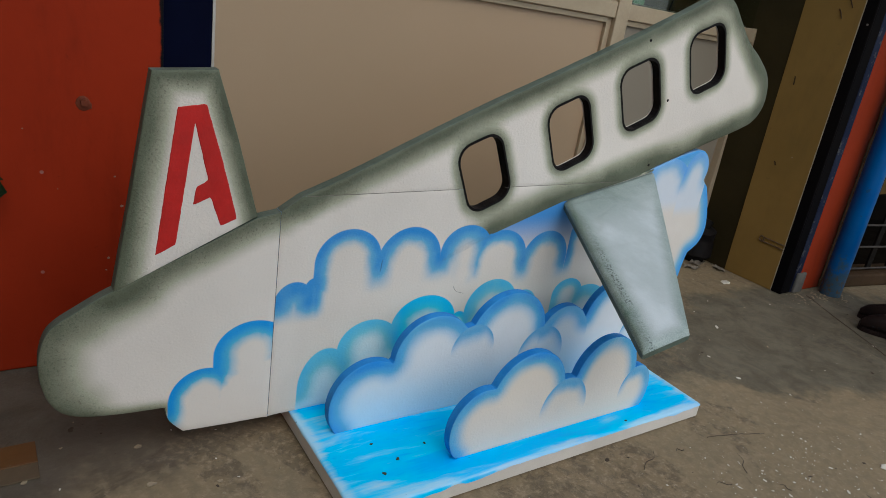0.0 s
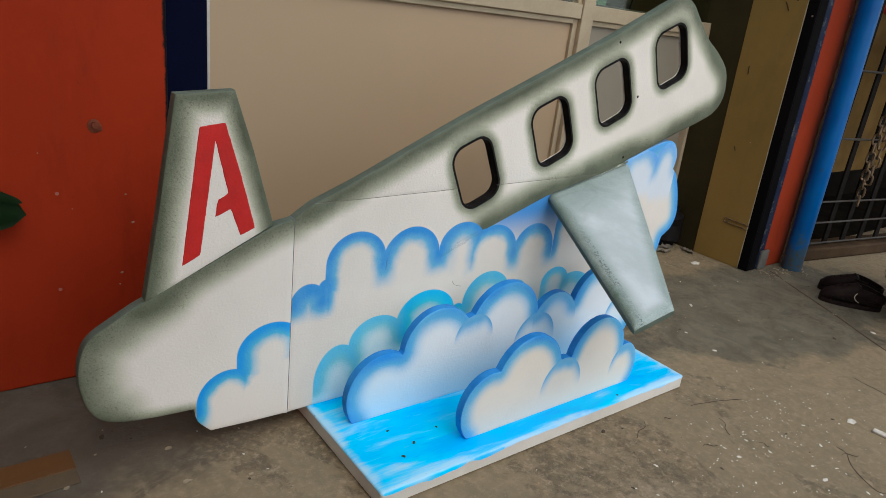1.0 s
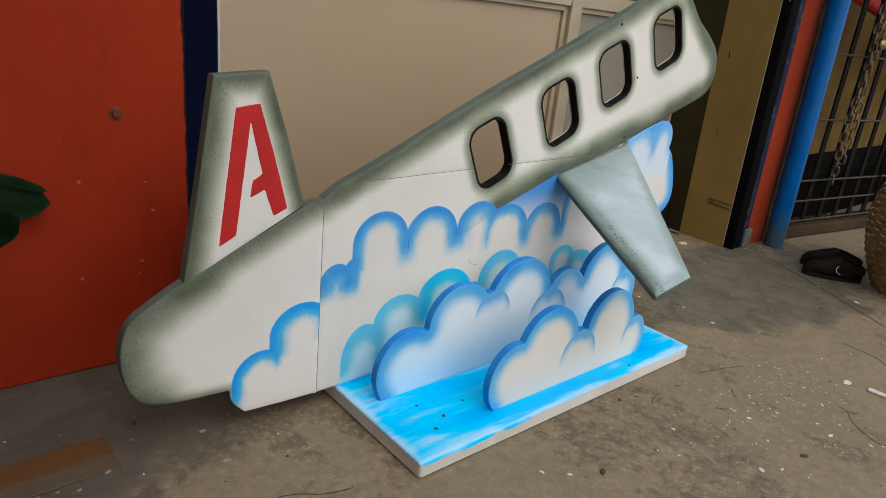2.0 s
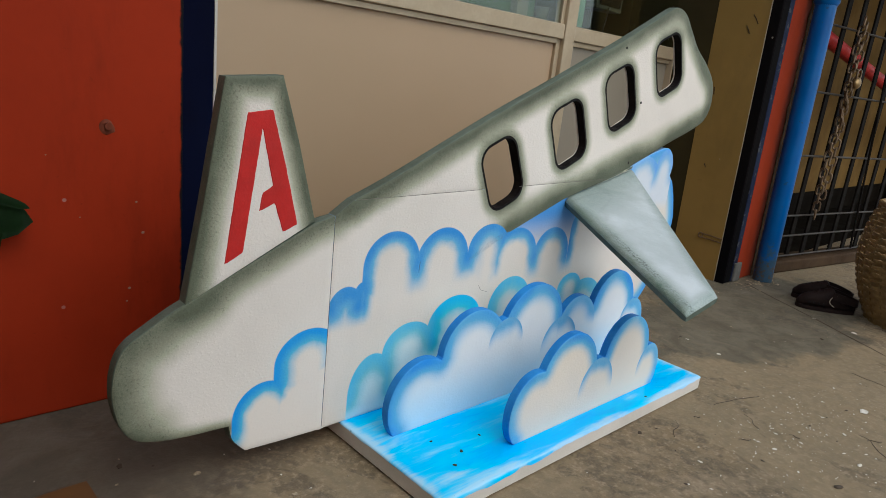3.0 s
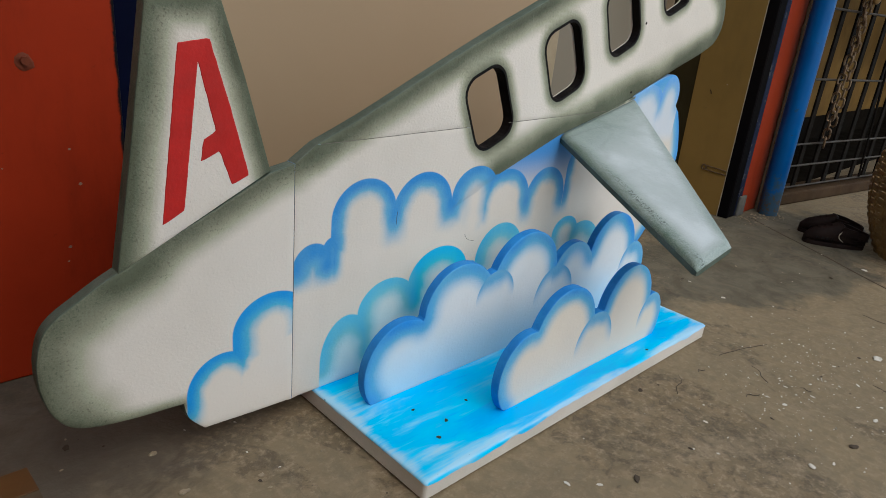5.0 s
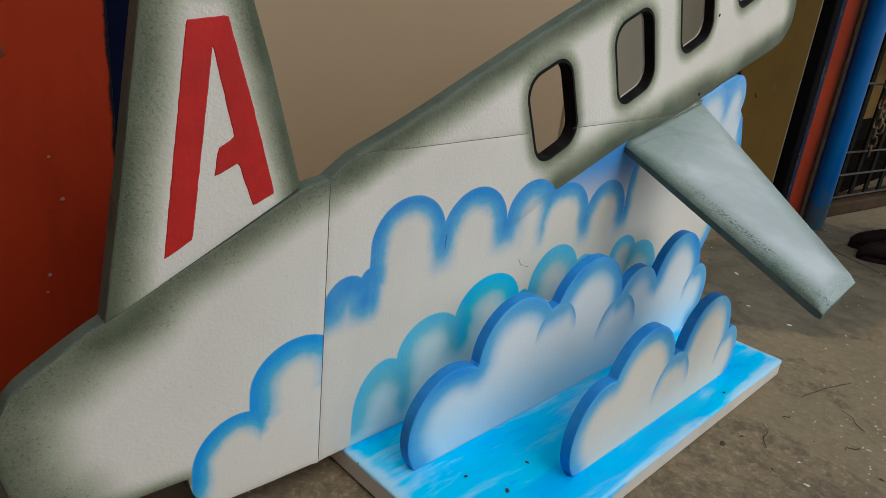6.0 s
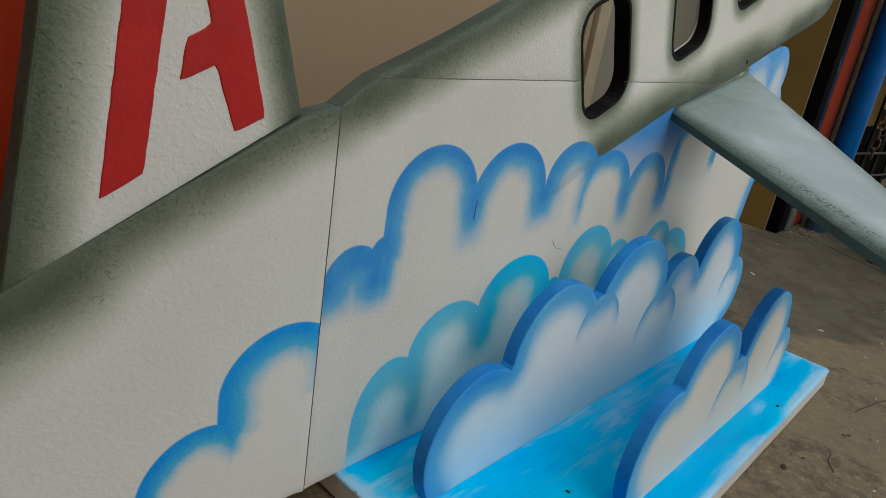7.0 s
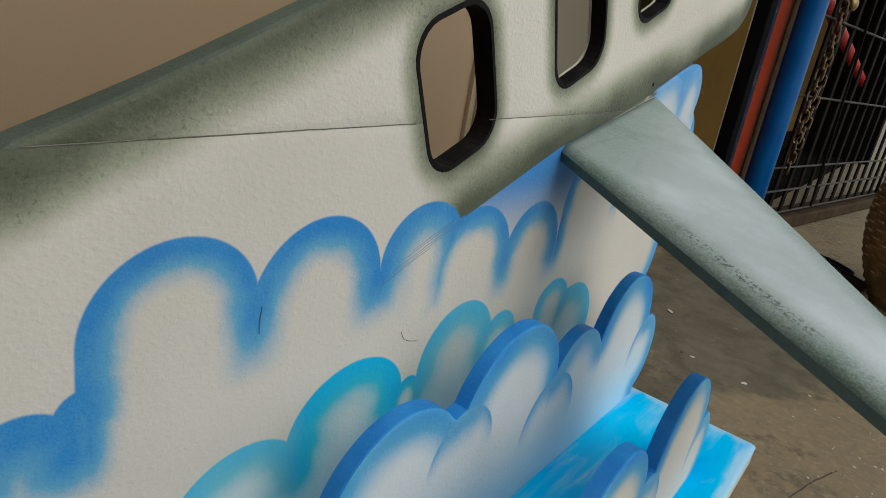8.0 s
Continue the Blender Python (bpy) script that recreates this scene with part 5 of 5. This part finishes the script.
# clogs
def clog(at, turn):
    ob = thing("clog", "dark brown rubber clog lying on the concrete", "shoe", at, turn, "pair of clogs")
    L, rows, sides = 0.272, 22, 20
    bm = bmesh.new()
    rings = []
    for i in range(rows + 1):
        s = i / rows
        x = L * s
        half = 0.050 * (math.sin(math.pi * min(1, (s + 0.03) / 1.06)) ** 0.45) * (1.0 - 0.22 * max(0, 0.75 - s) / 0.75) * (1 if s < 0.97 else 0.8)
        top = float(np.interp(s, (0, 0.08, 0.25, 0.36, 0.46, 0.68, 0.9, 1.0), (0.048, 0.052, 0.056, 0.098, 0.118, 0.094, 0.070, 0.042)))
        ring = []
        for k in range(sides):
            a = math.tau * k / sides
            ca, sa = math.cos(a), math.sin(a)
            y = half * math.copysign(abs(ca) ** 0.7, ca)
            z = 0.016 + (top - 0.016) * (0.5 + 0.5 * math.copysign(abs(sa) ** 0.75, sa))
            if 0.05 < s < 0.40 and sa > 0.55:
                z = 0.030
            ring.append(bm.verts.new((x, y, z)))
        rings.append(ring)
    for ra, rb in zip(rings, rings[1:]):
        for k in range(sides):
            bm.faces.new((ra[k], ra[(k + 1) % sides], rb[(k + 1) % sides], rb[k]))
    bm.faces.new(rings[0][::-1])
    bm.faces.new(rings[-1])
    bmesh.ops.recalc_face_normals(bm, faces=bm.faces[:])
    part("upper", bm, m_shoe, ob, smooth=True)
    bm = bmesh.new()
    out = [(L * (0.5 + 0.5 * math.cos(a)) * 1.015 - 0.002, 0.052 * math.copysign(abs(math.sin(a)) ** 0.7, math.sin(a)) * (0.86 + 0.14 * math.cos(a))) for a in np.linspace(0, math.tau, 40, endpoint=False)]
    lo = [bm.verts.new((x, y, 0)) for x, y in out]
    hi = [bm.verts.new((x, y, 0.02)) for x, y in out]
    for k in range(40):
        bm.faces.new((lo[k], lo[(k + 1) % 40], hi[(k + 1) % 40], hi[k]))
    bm.faces.new(hi)
    bm.faces.new(lo[::-1])
    part("sole", bm, m_shoe, ob, "thick rubber sole")
    for sgn in (-1, 1):
        for k in range(4):
            part("vent_hole", tube([(0.16 + 0.022 * k, sgn * (0.046 - 0.002 * k), 0.040), (0.16 + 0.022 * k, sgn * (0.051 - 0.002 * k), 0.0405)], 0.006, 8), m_black, ob)
    strap = spline([(0.128, 0.050, 0.092), (0.07, 0.051, 0.082), (0.014, 0.036, 0.066), (-0.006, 0.0, 0.060), (0.014, -0.036, 0.066), (0.07, -0.051, 0.082), (0.128, -0.050, 0.092)], 5)
    bm = bmesh.new()
    rows = []
    for i, q in enumerate(strap):
        c = Vector(q)
        out_v = Vector((c.x - 0.09, c.y, 0)).normalized()
        rows.append([bm.verts.new(c + out_v * a + Vector((0, 0, b))) for a, b in ((0.004, 0.016), (0.004, -0.018), (-0.004, -0.018), (-0.004, 0.016))])
    for ra, rb in zip(rows, rows[1:]):
        for k in range(4):
            bm.faces.new((ra[k], ra[(k + 1) % 4], rb[(k + 1) % 4], rb[k]))
    bm.faces.new(rows[0])
    bm.faces.new(rows[-1][::-1])
    bmesh.ops.recalc_face_normals(bm, faces=bm.faces[:])
    part("heel_strap", bm, m_shoe, ob, "sloping rubber heel strap", smooth=True)
    for sgn in (-1, 1):
        curve = spline([(0.112, sgn * 0.047, 0.034), (0.134, sgn * 0.052, 0.050), (0.138, sgn * 0.051, 0.068), (0.126, sgn * 0.048, 0.084)], 5)
        part("side_trim", tube(curve, 0.0022, 6), m_plaster_pale, ob, "thin pale worn trim line")
    for u, half, rise in ((0.165, 0.043, 0.103), (0.190, 0.041, 0.092), (0.215, 0.038, 0.081)):
        arch_line = [(u, half * math.cos(a), 0.030 + (rise - 0.030) * math.sin(a) ** 0.75) for a in np.linspace(0.15, math.pi - 0.15, 14)]
        part("rib", tube(arch_line, 0.0042, 6), m_shoe, ob, smooth=True)
    return ob


clog((2.886, -0.432, 0.0), 124.5)
clog((3.010, -0.375, 0.0), 114)

# hardboard strip on the floor
board = thing("hardboard_strip", "brown hardboard strip lying on the floor", "board", (-0.70, 0.075, 0.0), 1.5)
part("sheet", box(-0.5, 0.195, -0.012, 0.066, 0.0, 0.007, 0.0015), m_card, board, "orange-brown hardboard face")
part("flap", box(-0.5, 0.195, -0.066, -0.0125, 0.0, 0.005, 0.0015), m_card_pale, board, "paler dusty folded flap")
part("notch_piece", box(-0.46, -0.20, -0.050, -0.020, 0.0052, 0.0085, 0.001), m_card, board, "torn brown piece of the flap")

# plant at the wall's left end
plant = thing("potted_plant", "leafy green plant with broad leaves by the red wall", "plant", (-0.98, 0.36, 0.0))
part("pot", tube([(0, 0, 0), (0, 0, 0.01), (0, 0, 0.20), (0, 0, 0.22)], [0.085, 0.09, 0.12, 0.125], 20), m_plaster, plant, "brown clay pot", smooth=True)


def leaf(base_at, tip, width, bend):
    b, t = Vector(base_at), Vector(tip)
    along_l = t - b
    side_v = along_l.cross(Vector((0.15, 1, -0.25))).normalized()
    up_v = side_v.cross(along_l).normalized()
    bm = bmesh.new()
    rows = []
    for i in range(13):
        s = i / 12
        w = width * (1 - abs(2 * s - 1) ** 3) ** 0.8 * (1 + 0.07 * math.sin(15 * s)) + 0.001
        c = b + along_l * s + up_v * bend * math.sin(math.pi * s) * 0.5
        rows.append([bm.verts.new(c + side_v * w * k + up_v * (0.22 * w * abs(k))) for k in (-1, -0.5, 0, 0.5, 1)])
    for ra, rb in zip(rows, rows[1:]):
        for k in range(4):
            bm.faces.new((ra[k], ra[k + 1], rb[k + 1], rb[k])).smooth = True
    ext = bmesh.ops.solidify(bm, geom=bm.faces[:], thickness=0.0012)
    return bm


stem_top = (0.18, 0.02, 0.53)
part("stem", tube(spline([(0, 0, 0.2), (0.05, 0.0, 0.36), stem_top], 6), 0.007, 8), m_leaf, plant, smooth=True)
part("leaf", leaf((0.19, 0.06, 0.585), (0.458, 0.09, 0.522), 0.060, 0.03), m_leaf, plant)
part("leaf", leaf((0.33, 0.075, 0.612), (0.452, 0.085, 0.555), 0.011, 0.01), m_leaf, plant)
for k in range(9):
    a = 1.6 + k * 0.55
    q = (0.05 + 0.01 * k, 0.0, 0.36 + 0.01 * k)
    part("leaf", leaf(q, (q[0] + 0.24 * math.cos(a), q[1] - 0.1 + 0.13 * math.sin(a), q[2] + 0.06 + 0.03 * (k % 3)), 0.05, 0.06), m_leaf, plant)

# bolt stub in the red wall
stub = thing("bolt_stub", "rusty bolt stub with chipped plaster in the red wall", "bolt", (-0.346, WALL_Y, 0.737))
bm = bmesh.new()
bmesh.ops.create_icosphere(bm, subdivisions=2, radius=1, matrix=Matrix.Diagonal((0.019, 0.004, 0.019, 1)))
for v in bm.verts:
    v.co *= 1 + 0.35 * noise.noise(v.co * 60)
part("plaster_chip", bm, m_chip, stub)
part("bolt", tube([(0.0, 0.0, 0.004), (0.001, -0.010, 0.003)], 0.009, 10), m_chip, stub)

red_wall = bpy.data.objects["wall_red"]
for x, z, s in ((-0.246, 0.447, 0.0048), (-0.262, 0.533, 0.0034), (-0.283, 0.292, 0.0046), (-0.29, 0.255, 0.0028), (-0.40, 0.50, 0.002), (-0.47, 0.66, 0.002)):
    bm = bmesh.new()
    bmesh.ops.create_icosphere(bm, subdivisions=1, radius=1, matrix=Matrix.LocRotScale((0.967 * x - 0.026, WALL_Y, 0.967 * z + 0.031), None, (s, 0.0012, 0.8 * s)))
    part("paint_chip", bm, m_plaster, red_wall, "pale chip in the paint")

# rags and papers in the dark corner
for k, (x, y, w, d, turn) in enumerate(((2.60, 0.60, 0.10, 0.06, 20), (2.50, 0.56, 0.08, 0.05, -35), (2.66, 0.50, 0.07, 0.04, 70))):
    bm = bmesh.new()
    bmesh.ops.create_grid(bm, x_segments=14, y_segments=10, size=0.5)
    for v in bm.verts:
        v.co = Vector((v.co.x * w, v.co.y * d, 0.008 + 0.014 * noise.noise(Vector((v.co.x * 3 + k * 5, v.co.y * 3, k)))))
        v.co.z = max(v.co.z, 0.001)
    bmesh.ops.solidify(bm, geom=bm.faces[:], thickness=0.001)
    ob = part("crumpled_paper", bm, m_paper, smooth=True)
    ob.matrix_basis = pose(x, y, 0, 0, 0, turn)
    tagged(ob, "crumpled greyish paper scrap on the floor", "paper", "papers in the corner")
bag = part("black_bag", tube(spline([(0, 0, 0.0), (0.0, 0.0, 0.03), (0.01, 0.01, 0.12), (0.0, 0.0, 0.2), (0.01, 0, 0.24)], 4), [0.06] * 4 + [0.09] * 4 + [0.085] * 4 + [0.05] * 4 + [0.02], 14), m_black, smooth=True)
bag.matrix_basis = pose(2.64, 0.66, 0)
tagged(bag, "crumpled black plastic bag standing in the dark corner", "bag")


# larger bits lying on the floor
def chip(name, x, y, size, mat, label, category, flat=0.35, turn=0.0, long=1.0, group=""):
    bm = bmesh.new()
    bmesh.ops.create_icosphere(bm, subdivisions=2, radius=0.5)
    seed = Vector((x * 7.1, y * 5.3, size * 40))
    for v in bm.verts:
        v.co = v.co * (1 + 0.55 * noise.noise(v.co * 2.6 + seed))
        v.co = Vector((v.co.x * size * long, v.co.y * size, (v.co.z + 0.30) * size * flat))
        v.co.z = max(v.co.z, 0.0)
    ob = part(name, bm, mat)
    ob.matrix_basis = pose(x, y, 0, 0, 0, turn)
    return tagged(ob, label, category, group)


FOAM_BITS = "foam bits on the floor"
SCRAPS = [(1.648, -0.813, 43), (1.399, -0.825, 20), (1.197, -0.691, 14), (1.095, -0.726, 17), (1.018, -0.703, 10), (1.331, -0.736, 9), (0.828, -0.628, 16),
          (1.323, -0.906, 15), (1.764, -0.684, 13), (1.757, -0.441, 11), (1.659, -0.294, 20), (1.265, -0.863, 15), (1.131, -0.705, 9), (2.553, -0.531, 30),
          (2.596, -0.344, 18), (1.231, -0.661, 11), (1.386, -0.658, 10), (1.210, -0.761, 16), (1.462, -0.741, 15), (1.232, -0.914, 22), (0.872, -0.872, 24),
          (0.345, -0.545, 22), (0.400, -0.592, 17), (2.515, 0.357, 75), (1.970, 0.020, 34), (1.690, -0.144, 18), (1.600, 0.020, 18),
          (0.929, -0.903, 17), (1.290, -1.007, 16), (1.320, -1.030, 12), (0.695, -0.661, 10), (-0.678, 0.141, 14), (-0.470, -0.038, 9), (-0.143, -0.057, 8), (-0.112, -0.139, 8), (-0.578, -0.075, 9)]
for k, (x, y, mm) in enumerate(SCRAPS):
    lg = 1.5 + 0.9 * ((k * 37) % 10) / 10
    chip("foam_scrap", x, y, mm * 0.00085 / lg, m_scrap, "white foam scrap on the concrete floor", "scrap", 0.25 + 0.2 * ((k * 53) % 7) / 7, (k * 47) % 180, lg, FOAM_BITS)
for x, y, s in ((-0.155, -0.14, 0.011), (-0.60, -0.02, 0.008), (-0.51, 0.02, 0.010), (0.10, -0.34, 0.020), (0.12, -0.35, 0.012), (-0.30, 0.05, 0.012), (-0.295, -0.095, 0.014), (-0.592, 0.056, 0.006), (-0.534, 0.010, 0.010), (-0.679, -0.001, 0.010), (-0.639, -0.003, 0.007), (-0.458, 0.105, 0.006)):
    chip("pebble", x, y, s, m_stone, "small tan pebble on the concrete floor", "pebble", 0.3 if s > 0.04 else 0.5, 15, 1.4, "pebbles on the floor")
for k, (x, y, mm) in enumerate(((0.485, -0.632, 24), (0.995, -0.731, 11), (1.598, -0.773, 13), (1.689, -0.113, 15), (2.300, -0.473, 18), (0.690, -0.656, 12), (1.048, -0.913, 26), (0.815, -0.445, 17), (-0.431, 0.170, 20), (-0.164, -0.152, 10))):
    chip("dry_leaf", x, y, mm * 0.0006, m_twig, "small dark curled dry leaf on the floor", "leaf", 0.35, 30 + 50 * k, 1.8, "dry leaves on the floor")
for x, y, tn, lg in ((1.199, -0.619, 48, 0.085), (1.059, -0.650, 150, 0.05), (0.932, -0.499, 22, 0.10), (1.431, -0.897, 140, 0.055), (1.227, -0.735, 100, 0.03), (1.061, -0.498, 160, 0.03)):
    pts = spline([(-lg / 2, 0, 0.003), (-lg / 6, 0.006, 0.005), (lg / 5, -0.004, 0.004), (lg / 2, 0.009, 0.006)], 5)
    tw = part("twig", tube(pts, [0.0012] * 10 + [0.0007] * 6, 6), m_twig)
    tw.matrix_basis = pose(x, y, 0, 0, 0, tn)
    tagged(tw, "thin dark curved dry twig on the floor", "twig", "twigs on the floor")
batten = part("white_batten", box(0, 0.4, -0.012, 0.012, 0.0, 0.008, 0.002), m_scrap)
batten.matrix_basis = pose(1.660, -0.876, 0, 0, 0, -84)
tagged(batten, "narrow white foam batten lying on the floor", "batten")


def crumbs(count, spread, seed, mat, name, label, low, high):
    """Loose crumbs scattered over the floor."""
    rng = np.random.default_rng(seed)
    verts, faces = [], []
    shape = [(1, 0, 0), (-1, 0, 0), (0, 1, 0), (0, -1, 0), (0, 0, 1), (0, 0, -0.2)]
    tri = [(0, 2, 4), (2, 1, 4), (1, 3, 4), (3, 0, 4), (2, 0, 5), (1, 2, 5), (3, 1, 5), (0, 3, 5)]
    for _ in range(count):
        x, y = spread(rng)
        if 0.04 < x < 1.32 and -0.43 < y < 0.26 or y > 0.50:
            continue
        s = low + (high - low) * rng.random() ** 3
        a = rng.random() * math.tau
        lx, ly = s * rng.uniform(0.7, 1.8), s * rng.uniform(0.5, 1.0)
        n0 = len(verts)
        for px, py, pz in shape:
            px, py = px * lx * rng.uniform(0.7, 1.3), py * ly * rng.uniform(0.7, 1.3)
            verts.append((x + px * math.cos(a) - py * math.sin(a), y + px * math.sin(a) + py * math.cos(a), max(0.0, pz * s * 0.7)))
        faces += [tuple(n0 + k for k in f) for f in tri]
    me = bpy.data.meshes.new(name)
    me.from_pydata(verts, [], faces)
    me.materials.append(mat)
    return tagged(new(name, me), label, "debris", kind="stuff")


crumbs(330, lambda g: (g.normal(1.30, 0.28), g.normal(-0.74, 0.13)), 3, m_scrap, "foam_crumbs", "scattered white foam crumbs on the floor", 0.0009, 0.0045)
crumbs(260, lambda g: (g.uniform(-1.2, 3.2), g.uniform(-1.6, 0.5)), 5, m_scrap, "foam_dust", "thinly scattered white foam crumbs", 0.0009, 0.0036)
crumbs(320, lambda g: (g.uniform(-1.2, 3.2), g.uniform(-1.6, 0.5)), 7, m_stone, "grit", "scattered tan grit on the concrete", 0.0014, 0.005)
crumbs(150, lambda g: (g.normal(2.95, 0.13), g.normal(0.075, 0.045)), 11, m_stone, "rubble", "crumbled plaster at the foot of the pier and pipe", 0.002, 0.010)
crumbs(120, lambda g: (g.uniform(-0.8, 3.2), g.uniform(-1.4, 0.5)), 9, m_twig, "dark_grit", "scattered dark bits on the concrete", 0.0014, 0.006)

for k, (x, y) in enumerate(((0.20, -0.20), (0.235, -0.275), (0.33, -0.245), (0.18, -0.31), (0.95, -0.375))):
    ob = chip("paint_crumb", x, y, 0.006 + 0.002 * (k % 2), m_twig, "small dark crumb on the painted base", "crumb", 0.4, 40 * k, 1.5, "crumbs on the base")
    ob.location.z = BT + 0.0008

# joint between the floor slabs
pts = spline([(2.87, 0.12, 0), (2.61, -0.32, 0), (2.37, -0.70, 0), (2.05, -1.25, 0), (1.75, -1.80, 0)], 14)
pts = [(x + 0.006 * noise.noise(Vector((x * 9, y * 9, 1))), y, -0.0022) for x, y, z in pts]
structure(part("floor_joint", tube(pts, [0.0036 + 0.0016 * noise.noise(Vector((0, k * 0.7, 3))) for k in range(len(pts))], 6), m_twig), "dark dirt-filled joint in the concrete floor", "joint")

for line in ([(1.445, -0.854), (1.432, -0.890), (1.380, -0.929), (1.343, -0.979), (1.327, -1.020), (1.357, -1.050), (1.40, -1.12)],
             [(1.210, -0.488), (1.283, -0.504), (1.352, -0.525), (1.418, -0.549)], [(1.999, -0.674), (1.990, -0.736), (1.980, -0.796), (1.949, -0.842)],
             [(-0.250, -0.270), (-0.200, -0.289), (-0.157, -0.318), (-0.09, -0.335)]):
    pts = spline([(x, y, 0) for x, y in line], 8)
    pts = [(x + 0.004 * noise.noise(Vector((x * 30, y * 30, 1))), y + 0.004 * noise.noise(Vector((x * 30, y * 30, 4))), -0.0012) for x, y, z in pts]
    structure(part("floor_crack", tube(pts, [0.00165 + 0.0011 * noise.noise(Vector((0, k * 0.9, line[0][0]))) for k in range(len(pts))], 6), m_twig), "thin dark crack in the concrete floor", "crack")

# unseen wall, added at the left to block light from that side
structure(part("yard_wall_left", box(-1.45, -1.25, -5.0, 0.49, 0, 3.3, 0), m_plaster), "unseen plain wall, added to shade the left side", "wall")
